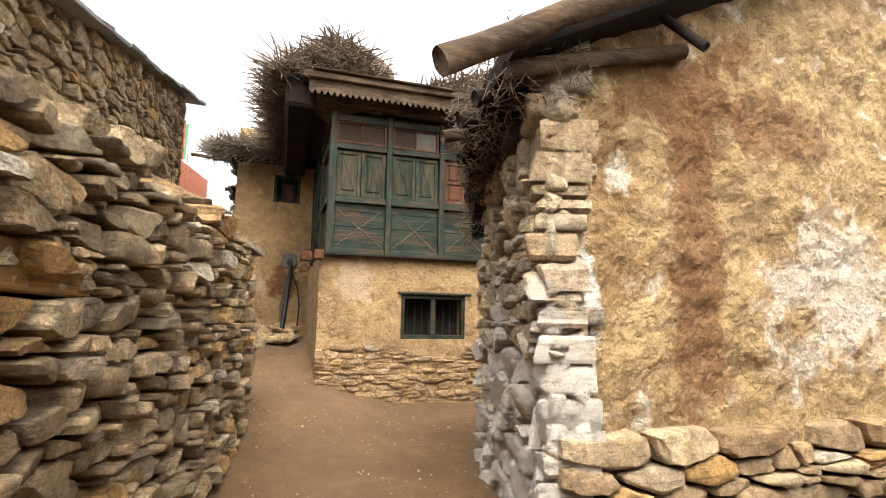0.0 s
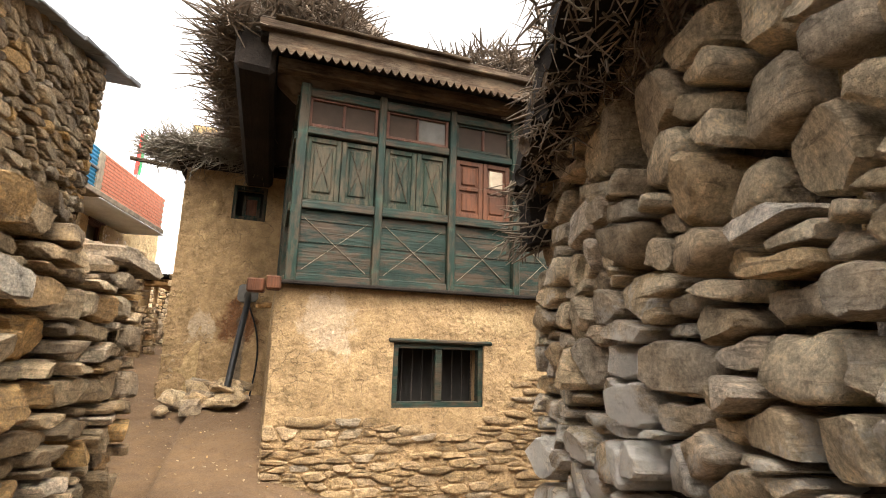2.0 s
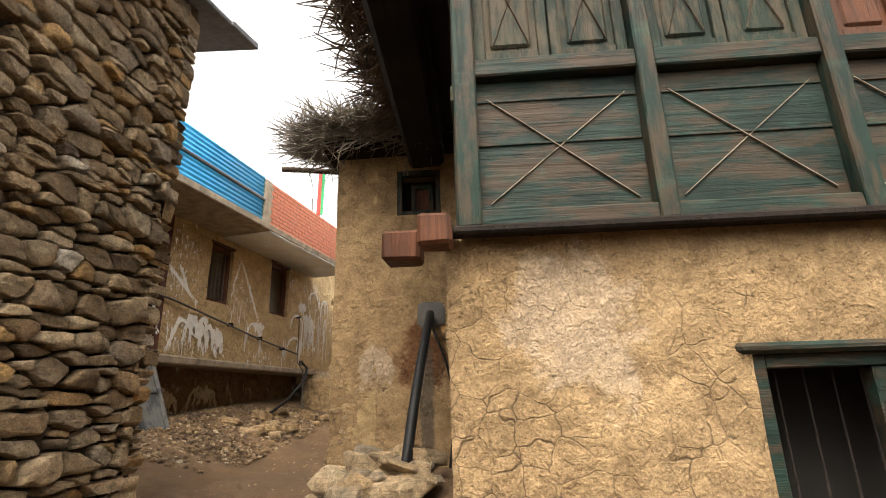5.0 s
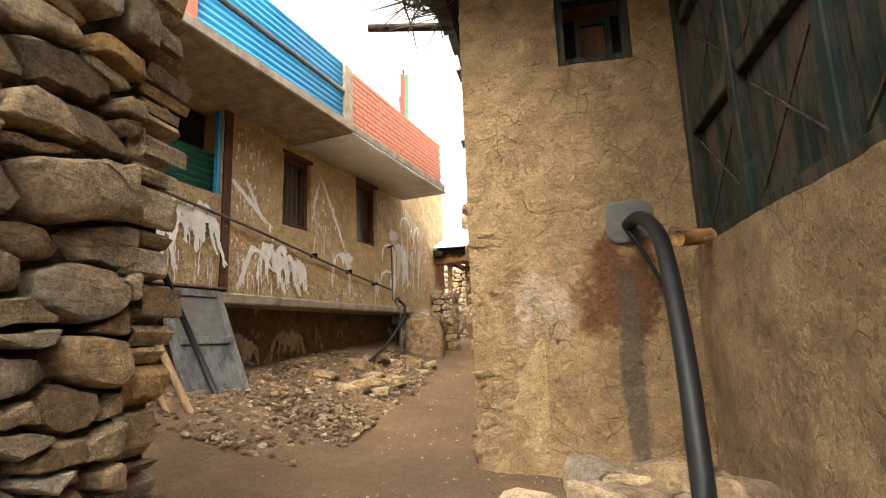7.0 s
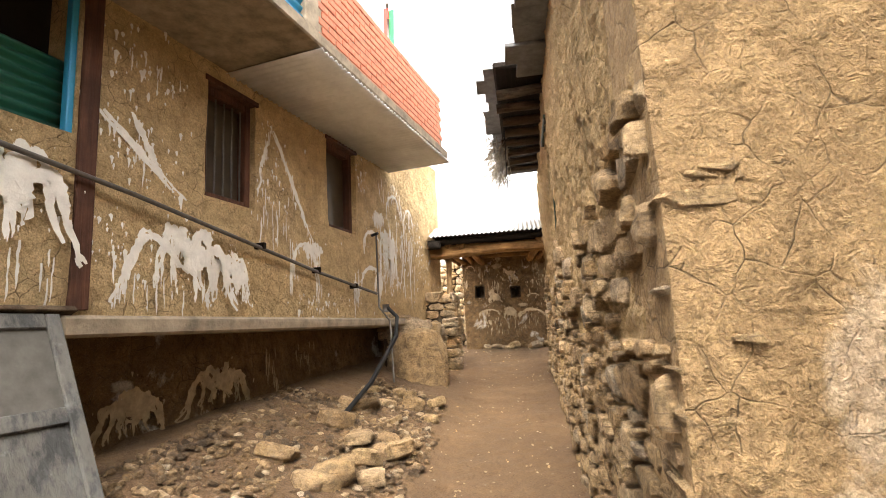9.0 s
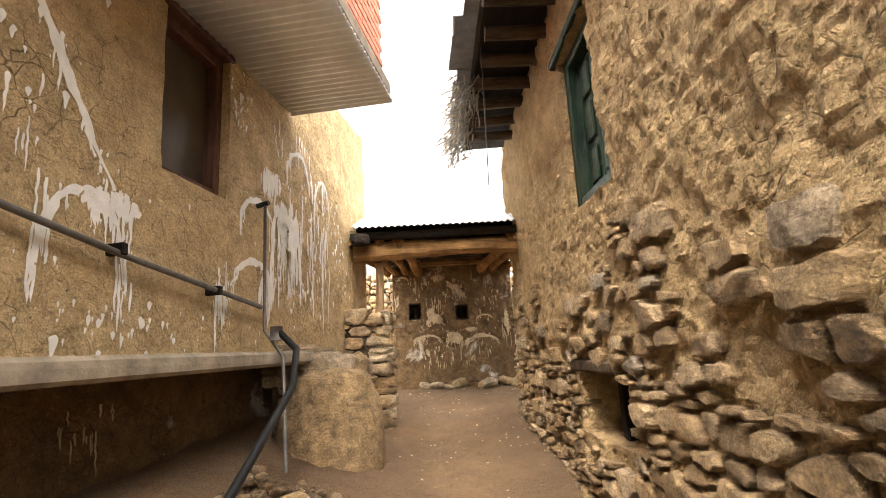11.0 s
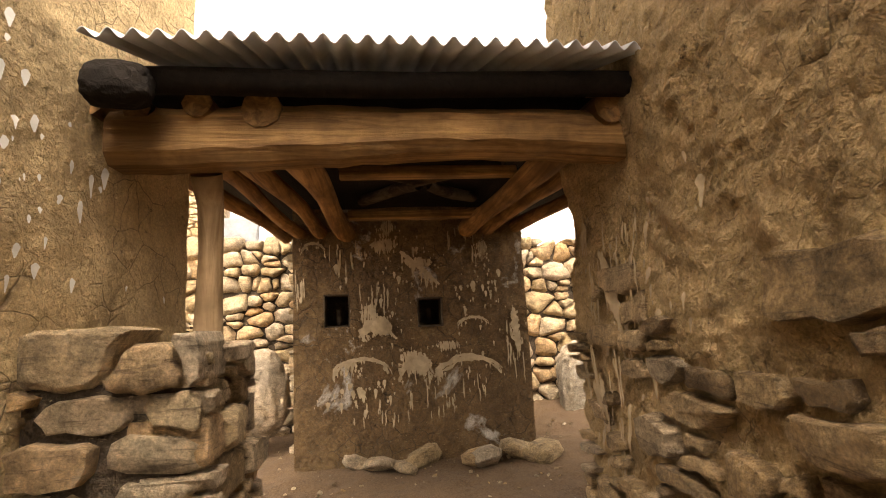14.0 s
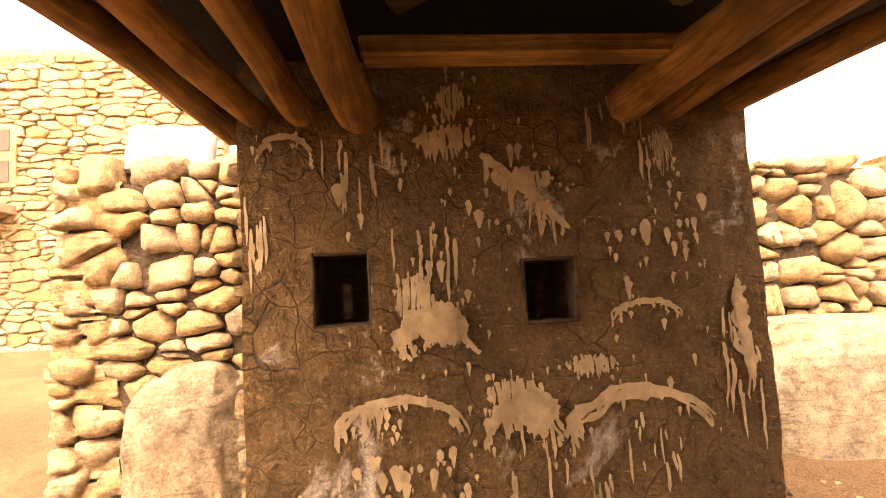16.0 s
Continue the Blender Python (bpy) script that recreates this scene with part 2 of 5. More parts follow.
SLATE = plain("dark slate", (0.14, 0.145, 0.15), 0.7, 0, 0.35, 10, 0.5)
GREEN = wood("weathered green paint vertical grain", (0.011, 0.033, 0.023), (0.004, 0.013, 0.0095), 2, 0.6, (0.05, 0.034, 0.02), 0.85)
GREEN_H = wood("weathered green paint level grain", (0.014, 0.034, 0.025), (0.005, 0.013, 0.01), 0, 0.6, (0.046, 0.03, 0.018), 0.9)
GREEN_P = wood("faded green panel paint", (0.015, 0.029, 0.018), (0.006, 0.014, 0.009), 2, 0.65, (0.075, 0.055, 0.034), 0.75)
GREEN_DEEP = wood("deep green shutter paint", (0.005, 0.033, 0.014), (0.0025, 0.017, 0.008), 2, 0.45, (0.06, 0.08, 0.05), 0.4)
REDWOOD = wood("reddish brown shutter wood", (0.12, 0.042, 0.018), (0.05, 0.02, 0.01), 2, 0.6)
BOARD = wood("brown weathered board", (0.085, 0.053, 0.031), (0.03, 0.019, 0.012), 0, 0.85, (0.13, 0.1, 0.068), 0.5)
TIMBER_X = wood("golden brown timber along the porch", (0.52, 0.3, 0.12), (0.14, 0.07, 0.026), 0, 0.7)
TIMBER_Y = wood("golden brown joist timber", (0.48, 0.26, 0.1), (0.14, 0.07, 0.026), 1, 0.7)
TIMBER_Z = wood("pale post timber", (0.48, 0.33, 0.19), (0.28, 0.18, 0.095), 2, 0.75)
DARKWOOD = wood("near-black wood", (0.02, 0.014, 0.01), (0.009, 0.0065, 0.005), 1, 0.9)
FRAMEWOOD = wood("red brown window frame wood", (0.15, 0.065, 0.042), (0.07, 0.032, 0.022), 2, 0.65)
GREYWOOD = wood("grey painted door boards", (0.13, 0.135, 0.135), (0.06, 0.062, 0.064), 2, 0.6, (0.2, 0.19, 0.17), 0.5)
TWIG = plain("dry grey brown twigs", (0.11, 0.082, 0.058), 0.9, 0, 0.5, 5, 0.3)
STRAW = plain("grey straw thatch", (0.15, 0.13, 0.1), 0.9, 0, 0.45, 6, 0.4)
DUSTY = [(0.0, (0.19, 0.125, 0.062)), (0.3, (0.42, 0.29, 0.15)), (0.6, (0.28, 0.185, 0.095)), (0.85, (0.46, 0.33, 0.19)), (1.0, (0.3, 0.24, 0.17))]
STONE_D = stone_mat("mud-daubed slab stone", DUSTY, False, 0.1)
STONE_DS = stone_mat("mud-daubed slab stone fill", DUSTY, True, 0.1)
RUBBLE = stone_mat("dark broken rubble", [(0.0, (0.07, 0.045, 0.025)), (0.6, (0.18, 0.115, 0.062)), (0.9, (0.34, 0.24, 0.14)), (1.0, (0.42, 0.34, 0.24))], True, 0.2)
LIME_DULL = plain("dull brownish lime wash", (0.42, 0.32, 0.2), 0.9, 0, 0.3, 14, 0.5)
CONCRETE = plain("rough concrete", (0.27, 0.22, 0.16), 0.9, 0, 0.45, 6, 0.9)
CEMENT = plain("grey cement patch", (0.1, 0.095, 0.085), 0.9, 0, 0.25, 9, 0.5)
ZINC = plain("galvanised corrugated sheet", (0.75, 0.76, 0.77), 0.5, 0.2, 0.15, 3, 0.05)
BLUE = plain("blue corrugated sheet", (0.03, 0.33, 0.6), 0.4, 0.0, 0.15, 3, 0.05)
GREENSHEET = plain("green corrugated sheet", (0.02, 0.13, 0.085), 0.45, 0.0, 0.2, 3, 0.05)
BRICKRED = plain("red brick", (0.5, 0.17, 0.1), 0.85, 0, 0.25, 15, 0.5)
PIPE = plain("black plastic pipe", (0.009, 0.0095, 0.01), 0.5, 0, 0.3, 10, 0.05)
PIPE.node_tree.nodes["Principled BSDF"].inputs["Specular IOR Level"].default_value = 0.22
STEEL = plain("rusty grey steel", (0.13, 0.12, 0.11), 0.55, 0.5, 0.3, 20, 0.2)
LIME = plain("white lime wash", (0.8, 0.77, 0.71), 0.9, 0, 0.1, 12, 0.4)
GLASSDARK = plain("dusty dark glass", (0.06, 0.045, 0.03), 0.3, 0, 0.4, 4, 0.02)
FANPANE = plain("dusty brown pane", (0.028, 0.016, 0.009), 0.9, 0, 0.4, 4, 0.05)
# near-black sheets behind openings paint in the darkness of unlit rooms
UNLIT_BLACK = plain("black for unlit rooms", (0.008, 0.007, 0.006), 0.95, 0, 0.3, 4, 0.1)
CLOTHR = plain("red cloth", (0.6, 0.05, 0.04), 0.9)
CLOTHG = plain("green cloth", (0.03, 0.25, 0.1), 0.9)
BOULDER = stone_mat("boulder granite", [(0.0, (0.33, 0.28, 0.21)), (0.5, (0.4, 0.35, 0.28)), (1.0, (0.36, 0.28, 0.19))], False, 0.5)


def earth():
    m, n, l, s = mat("trodden earth", 0.97)
    v = coords(n, l)
    big = noisy(n, l, v, 0.8, 5, 0.6, 0.4)
    mid = noisy(n, l, v, 7, 6, 0.7)
    fine = noisy(n, l, v, 80, 4, 0.75)
    c = ramp(n, l, big, [(0.38, (0.09, 0.049, 0.021)), (0.62, (0.195, 0.113, 0.052))])
    c = mix(n, l, ramp(n, l, mid, [(0.35, (0.6, 0.6, 0.6)), (0.55, W0)]), c, (0.09, 0.05, 0.027))
    c = mix(n, l, 0.3, c, ramp(n, l, fine, [(0.36, (0.03, 0.016, 0.008)), (0.64, (0.4, 0.26, 0.14))]))
    l.new(c, s.inputs["Base Color"])
    b = bump(n, l, s, mid, 1.0, 0.07)
    bump(n, l, s, fine, 0.9, 0.02, b)
    return m


EARTH = earth()


# ---- builders ----
rng = random.Random(7)


def obj(name, verts, faces, material, parent=None, label="", smooth=False):
    me = bpy.data.meshes.new(name)
    me.from_pydata([tuple(v) for v in verts], [], faces)
    me.materials.append(material)
    if smooth:
        me.shade_smooth()
    ob = new(name, me)
    if parent is not None:
        ob.parent = parent
        ob.matrix_parent_inverse = parent.matrix_basis.inverted() if parent.parent is None else Matrix()
    if label:
        ob["label"] = label
    return ob


def part(name, bm, material, parent=None, label="", smooth=False):
    """Links a bmesh as one mesh object under a thing or a part."""
    me = bpy.data.meshes.new(name)
    bm.to_mesh(me)
    bm.free()
    me.materials.append(material)
    if smooth:
        me.shade_smooth()
    ob = new(name, me)
    if parent is not None:
        ob.parent = parent
        ob.matrix_parent_inverse = parent.matrix_basis.inverted() if parent.parent is None else Matrix()
    if label:
        ob["label"] = label
    return ob


def thing(name, at, label, category, group=""):
    e = new(name)
    e.empty_display_size = 0.1
    e.matrix_basis = Matrix.Translation(at)
    return tagged(e, label, category, group)


def box(bm, lo, hi, m=None, bevel=0.0, rough=0.0):
    """Adds a box with bevelled and slightly uneven edges."""
    r = bmesh.ops.create_cube(bm, size=1.0)
    vs = r["verts"]
    for v in vs:
        v.co = Vector([lo[i] + (v.co[i] + 0.5) * (hi[i] - lo[i]) + rng.uniform(-rough, rough) for i in range(3)])
    if bevel:
        es = list({e for v in vs for e in v.link_edges})
        vs = bmesh.ops.bevel(bm, geom=es, offset=bevel, segments=1, affect="EDGES")["verts"]
    if m is not None:
        bmesh.ops.transform(bm, matrix=m, verts=list({v for v in vs}))
    return vs


def boxed(name, lo, hi, material, parent=None, label="", m=None, bevel=0.008, rough=0.004):
    bm = bmesh.new()
    box(bm, lo, hi, m, bevel, rough)
    return part(name, bm, material, parent, label)


def tube_data(pts, radii, sides=10, wobble=0.0):
    """A tapered tube along points, with closed ends."""
    pts = [Vector(p) for p in pts]
    if not isinstance(radii, (list, tuple)):
        radii = [radii] * len(pts)
    verts, faces = [], []
    up = Vector((0, 0, 1))
    for i, p in enumerate(pts):
        d = (pts[min(i + 1, len(pts) - 1)] - pts[max(i - 1, 0)]).normalized()
        if abs(d.dot(up)) > 0.95:
            up = Vector((1, 0, 0))
        a = d.cross(up).normalized()
        b = d.cross(a)
        for k in range(sides):
            th = 2 * math.pi * k / sides
            r = radii[i] * (1 + rng.uniform(-wobble, wobble))
            verts.append(p + a * math.cos(th) * r + b * math.sin(th) * r)
    n = len(pts)
    for i in range(n - 1):
        for k in range(sides):
            k2 = (k + 1) % sides
            faces.append((i * sides + k, i * sides + k2, (i + 1) * sides + k2, (i + 1) * sides + k))
    faces.append(tuple(range(sides)))
    faces.append(tuple((n - 1) * sides + k for k in reversed(range(sides))))
    return verts, faces


def tube(name, pts, radii, material, parent=None, label="", sides=10, wobble=0.0, smooth=True):
    v, f = tube_data(pts, radii, sides, wobble)
    return obj(name, v, f, material, parent, label, smooth)


def log_points(a, b, n=8, bend=0.02):
    a, b = Vector(a), Vector(b)
    ph = rng.uniform(0, 6)
    return [a.lerp(b, i / (n - 1)) + Vector((math.sin(ph + i * 1.1), math.cos(ph + i * 0.8), math.sin(i * 0.9 + ph))) * bend for i in range(n)]


def wall_mesh(name, origin, udir, length, zlo, zhi, holes, thick, material, parent=None, cell=0.07, amp=0.02, rough_top=0.0, batter=0.0, seed=0.0, lower=0.0, lump=0.0):
    """An uneven solid wall with openings through it. The front looks to the right-hand side of udir turned by -90 degrees."""
    ux, uy = Vector(udir).xy.normalized()
    nx, ny = uy, -ux
    us = {0.0, length}
    zs = {zlo, zhi}
    for h in holes:
        us |= {h[0], h[1]}
        zs |= {h[2], h[3]}

    def fill(s):
        s = sorted(s)
        out = []
        for a, b in zip(s, s[1:]):
            k = max(1, round((b - a) / cell))
            out += [a + (b - a) * i / k for i in range(k)]
        return out + [s[-1]]
    us, zs = fill(us), fill(zs)
    nu, nz = len(us), len(zs)
    verts = []
    for layer in (0, 1):
        for j, z in enumerate(zs):
            for i, u in enumerate(us):
                zz = z
                if j == nz - 1 and rough_top:
                    zz += rough_top * noise.noise(Vector((u * 3, seed, 1)))
                if layer == 0:
                    p = Vector((origin[0] + ux * u, origin[1] + uy * u, z))
                    d = amp * (noise.noise(p * 1.7 + Vector((seed, 0, 0))) * 1.6 + noise.noise(p * 5.5) * 0.7 + noise.noise(p * 13) * 0.35)
                    if lower:
                        d += lower * noise.noise(Vector((p.x * 6, p.y * 6, p.z * 14))) * max(0.0, 1 - (z - zlo) / 1.1)
                    if lump:
                        d += lump * (0.9 * abs(noise.noise(p * 8)) + 0.7 * abs(noise.noise(p * 19)) + 0.35 * noise.noise(p * 33) - 0.3)
                    d -= batter * (z - zlo)
                    verts.append((p.x + nx * d, p.y + ny * d, zz))
                else:
                    verts.append((origin[0] + ux * u - nx * thick, origin[1] + uy * u - ny * thick, zz))
    off = nu * nz

    def solid(i, j):
        if i < 0 or j < 0 or i >= nu - 1 or j >= nz - 1:
            return False
        u, z = (us[i] + us[i + 1]) / 2, (zs[j] + zs[j + 1]) / 2
        return not any(h[0] < u < h[1] and h[2] < z < h[3] for h in holes)
    faces = []
    for j in range(nz - 1):
        for i in range(nu - 1):
            if not solid(i, j):
                continue
            a, b, c, d = j * nu + i, j * nu + i + 1, (j + 1) * nu + i + 1, (j + 1) * nu + i
            faces += [(a, b, c, d), (off + d, off + c, off + b, off + a)]
            for (di, dj), (p, q) in (((0, -1), (b, a)), ((1, 0), (c, b)), ((0, 1), (d, c)), ((-1, 0), (a, d))):
                if not solid(i + di, j + dj):
                    faces.append((p, q, off + q, off + p))
    return obj(name, verts, faces, material, parent)


def stone_shape(round_=0.16, jit=0.13):
    bm = bmesh.new()
    bmesh.ops.create_cube(bm, size=1.0)
    for v in bm.verts:
        v.co += Vector([rng.uniform(-jit, jit) for _ in range(3)])
    bmesh.ops.bevel(bm, geom=bm.edges[:], offset=round_, segments=1, affect="EDGES")
    for v in bm.verts:
        v.co += Vector([rng.uniform(-0.05, 0.05) for _ in range(3)])
    for f in bm.faces:
        f.smooth = rng.random() < 0.35
    return bm


def stone_set(count, round_, jit, material):
    out = []
    for _ in range(count):
        me = bpy.data.meshes.new("stone")
        bm = stone_shape(round_, jit)
        bm.to_mesh(me)
        bm.free()
        me.materials.append(material)
        out.append(me)
    return out


def stone_raw(round_, jit, count=14):
    out = []
    for _ in range(count):
        bm = stone_shape(round_, jit)
        bm.verts.index_update()
        out.append(([v.co.copy() for v in bm.verts], [[v.index for v in f.verts] for f in bm.faces]))
        bm.free()
    return out


RAW = stone_raw(0.18, 0.18)


def clip_side(poly, p, nrm):
    """Keeps the part of a polygon that lies behind the line through p."""
    out = []
    for a, b in zip(poly, poly[1:] + poly[:1]):
        da, db = (a[0] - p[0]) * nrm[0] + (a[1] - p[1]) * nrm[1], (b[0] - p[0]) * nrm[0] + (b[1] - p[1]) * nrm[1]
        if da <= 0:
            out.append(a)
        if (da < 0 < db) or (db < 0 < da):
            t = da / (da - db)
            out.append((a[0] + (b[0] - a[0]) * t, a[1] + (b[1] - a[1]) * t))
    return out


def stone_cell(i, items, near_by, k, lo, hi, gap):
    """The outline of one stone, fitted between its neighbours."""
    u, z, w, h = items[i]
    poly = [(-w * 0.85, -h * 0.85), (w * 0.85, -h * 0.85), (w * 0.85, h * 0.85), (-w * 0.85, h * 0.85)]
    for j in near_by:
        if j != i:
            dx, dz = (items[j][0] - u) * k, items[j][1] - z
            f = h / (h + items[j][3])
            # the border stands square to the neighbour in squeezed measure
            poly = clip_side(poly, (dx / k * f, dz * f), (dx * k, dz))
            if len(poly) < 3:
                return None
    poly = clip_side(poly, (lo - u, 0), (-1, 0))
    poly = clip_side(poly, (hi - u, 0), (1, 0)) if len(poly) > 2 else poly
    if len(poly) < 3:
        return None
    cu, cz = sum(p[0] for p in poly) / len(poly), sum(p[1] for p in poly) / len(poly)
    out = []
    for a, b in zip(poly, poly[1:] + poly[:1]):
        L = math.hypot(b[0] - a[0], b[1] - a[1])
        if L < 0.012:
            continue
        ends = [(0.16, 0.03), (0.5, 0.05), (0.84, 0.03)] if L > 0.09 else [(0.3, 0.02)]
        for t, j in ends:
            q = t + rng.uniform(-0.08, 0.08)
            out.append((a[0] + (b[0] - a[0]) * q - (b[1] - a[1]) * rng.uniform(-0.4, 1) * j, a[1] + (b[1] - a[1]) * q + (b[0] - a[0]) * rng.uniform(-0.4, 1) * j))
    pts = []
    for x, y in out:
        r = math.hypot(x - cu, y - cz)
        q = max(0.3, 1 - gap * rng.uniform(0.5, 1.6) / max(r, 0.01))
        pts.append((cu + (x - cu) * q, cz + (y - cz) * q))
    return (pts, cu, cz) if len(pts) > 2 else None


def stone_solid(cell, depth, rise, tilt, worn=False):
    """Vertices (along, out, up) and faces of one stone with chamfered, uneven edges."""
    pts, cu, cz = cell
    n = len(pts)
    ta, tb = rng.uniform(-tilt, tilt), rng.uniform(-tilt, tilt)
    ins = rng.uniform(0.3, 0.45) if worn else rng.uniform(0.08, 0.24)
    mean = sum(math.hypot(x - cu, y - cz) for x, y in pts) / n
    ch = mean * rng.uniform(0.3, 0.55) if worn else min(0.035, mean * rng.uniform(0.15, 0.4))
    vs = [(x, rise - depth, y) for x, y in pts]
    vs += [(x, rise - ch * rng.uniform(0.7, 1.3) + ta * (x - cu) + tb * (y - cz), y) for x, y in pts]
    for x, y in pts:
        q = 1 - ins * rng.uniform(0.6, 1.3)
        x, y = cu + (x - cu) * q, cz + (y - cz) * q
        vs.append((x, rise + ta * (x - cu) + tb * (y - cz) + rng.uniform(-0.1, 0.1) * ch, y))
    vs.append((cu + rng.uniform(-0.2, 0.2) * mean, rise + ch * rng.uniform(-0.05, 0.3), cz + rng.uniform(-0.2, 0.2) * mean))
    fs = []
    for r in (0, 1):
        for i in range(n):
            j = (i + 1) % n
            fs.append((r * n + i, r * n + j, (r + 1) * n + j, (r + 1) * n + i))
    for i in range(n):
        fs.append((2 * n + i, 2 * n + (i + 1) % n, 3 * n))
    return vs, fs


def stone_wall(parent, origin, udir, length, zlo, top, size, material, fill, near=None, depth=0.22, proud=0.03, keep=None, tilt=4, limit=290, rel=None, gap=0.009, uneven=0.035, worn=False):
    """Rubble stones fitted to each other on a wall's face: single stones along the near stretch, the rest joined. size: widths and heights."""
    u3 = Vector((udir[0], udir[1], 0)).normalized()
    n3 = Vector((u3.y, -u3.x, 0))
    base = Matrix(((u3.x, n3.x, 0, origin[0]), (u3.y, n3.y, 0, origin[1]), (0, 0, 1, 0), (0, 0, 0, 1)))
    w0, w1, h0, h1 = size
    items = []
    z = zlo
    while z < 12:
        h = rng.uniform(h0, h1)
        u = -rng.uniform(0, w0)
        any_in = False
        while u < length:
            w = rng.uniform(w0, w1) * (1.4 if rng.random() < 0.12 else 1)
            cu, cz = u + w / 2, z + h / 2 + rng.uniform(-0.28, 0.28) * h
            tp = top(cu) if callable(top) else top
            if cz < tp and cu < length + 0.1:
                any_in = True
                if rng.random() < 0.22 and h > 0.08:
                    for q in (-0.25, 0.25):
                        items.append((cu + rng.uniform(-0.1, 0.1) * w, cz + q * h, w, h * rng.uniform(0.4, 0.6)))
                elif rng.random() < 0.12:
                    items.append((cu - 0.2 * w, cz, w * 0.6, h))
                    items.append((cu + 0.3 * w, cz + rng.uniform(-0.2, 0.2) * h, w * 0.4, h * 0.6))
                elif rng.random() > 0.04:
                    items.append((cu, cz, w, h * rng.uniform(0.85, 1.25)))
            u += w * 0.97
        z += h * 0.95
        if not any_in:
            break
    k = (h0 + h1) / (w0 + w1)
    grid = collections.defaultdict(list)
    gu, gz = w1 * 1.1, h1 * 1.1
    for i, q in enumerate(items):
        grid[(int(q[0] // gu), int(q[1] // gz))].append(i)
    mid = (near[0] + near[1]) / 2 if near else 0
    rank = sorted((i for i, q in enumerate(items) if near and near[0] <= q[0] <= near[1]), key=lambda i: abs(items[i][0] - mid))
    chosen = set(rank[:limit])
    verts, faces = [], []
    for i, (cu, cz, w, h) in enumerate(items):
        if keep is not None and not keep(cu, cz):
            continue
        a, b = int(cu // gu), int(cz // gz)
        cell = stone_cell(i, items, [j for p in (-1, 0, 1) for q in (-2, -1, 0, 1, 2) for j in grid.get((a + p, b + q), ())], k, -0.02, length + 0.02, gap)
        if cell is None:
            continue
        out = rng.uniform(-0.018, 0.014) if rel else rng.uniform(-uneven, uneven)
        vs, fs = stone_solid(cell, depth * rng.uniform(0.8, 1.15), proud + out, math.tan(radians(tilt * 2.2)), worn)
        if rel:
            hug = []
            for x, y, q in vs:
                p = base @ Vector((x + cu, 0, q + cz))
                d = rel[0] * (noise.noise(p * 1.7 + Vector((rel[1], 0, 0))) * 1.6 + noise.noise(p * 5.5) * 0.7) + rel[2] * noise.noise(Vector((p.x * 6, p.y * 6, p.z * 14))) * max(0.0, 1 - (q + cz - rel[3]) / 1.1)
                hug.append((x, y + d, q))
            vs = hug
        at = base @ Vector((cu, 0, cz))
        pts = [base @ Vector((x + cu, y, q + cz)) for x, y, q in vs]
        if i in chosen:
            o = obj("stone", [p - at for p in pts], fs, material, parent)
            o.matrix_basis = Matrix.Translation(at)
            o.data.polygons.foreach_set("use_smooth", [worn or rng.random() < 0.25] * len(fs))
        else:
            n = len(verts)
            verts += pts
            faces += [[n + q for q in f] for f in fs]
    if verts:
        tagged(obj("stonework", verts, faces, fill, parent), kind="stuff")


SET_W = stone_set(24, 0.17, 0.19, STONE)
SET_D = stone_set(16, 0.17, 0.17, STONE_D)
SET_H = stone_set(16, 0.27, 0.14, STONE_H)


def sticks(name, count, place, length, radius, material, spread, parent=None, label="", kind="stuff", sides=4):
    """Many thin tapered sticks. place() gives a start; spread() a direction."""
    verts, faces = [], []
    for _ in range(count):
        p = Vector(place())
        d = Vector(spread()).normalized()
        L = rng.uniform(*length)
        r = rng.uniform(*radius)
        side = d.orthogonal().normalized() * L * rng.uniform(-0.12, 0.12)
        v, f = tube_data([p, p + d * L * 0.5 + side, p + d * L], [r, r * 0.8, r * 0.35], sides)
        k = len(verts)
        verts += v
        faces += [[k + i for i in q] for q in f]
    ob = obj(name, verts, faces, material, parent, label)
    if kind:
        ob["kind"] = kind
    return ob


def corrugated(name, origin, along, across, n_waves, pitch, amp, length, material, parent=None, thick=0.0):
    """A wavy sheet: waves march along `along`, ridges run along `across`."""
    a, c = Vector(along).normalized(), Vector(across).normalized()
    up = a.cross(c)
    verts, faces = [], []
    steps = n_waves * 8
    for j in range(2):
        for i in range(steps + 1):
            verts.append(Vector(origin) + a * (i * pitch / 8) + c * (length * j) + up * amp * math.sin(i * math.pi / 4))
    for i in range(steps):
        faces.append((i, i + 1, steps + 2 + i, steps + 1 + i))
    ob = obj(name, verts, faces, material, parent, smooth=True)
    mod = ob.modifiers.new("gauge", "SOLIDIFY")
    mod.thickness = 0.004
    return ob


def boulder(name, at, size, material, label, seed, rot=0, block=0.8):
    bm = bmesh.new()
    bmesh.ops.create_icosphere(bm, subdivisions=4, radius=1.0)
    for v in bm.verts:
        d = 1 + 0.22 * noise.noise(v.co * 1.3 + Vector((seed, 0, 0))) + 0.09 * noise.noise(v.co * 3.5 + Vector((0, seed, 0))) + 0.035 * noise.noise(v.co * 9)
        c = v.co * d
        v.co = Vector((math.copysign(abs(c.x) ** block, c.x) * size[0], math.copysign(abs(c.y) ** block, c.y) * size[1], math.copysign(abs(c.z) ** block, c.z) * size[2]))
    bmesh.ops.rotate(bm, verts=bm.verts, matrix=Matrix.Rotation(radians(rot), 3, "Z"))
    ob = part(name, bm, material)
    ob.location = at
    return tagged(ob, label, "boulder")


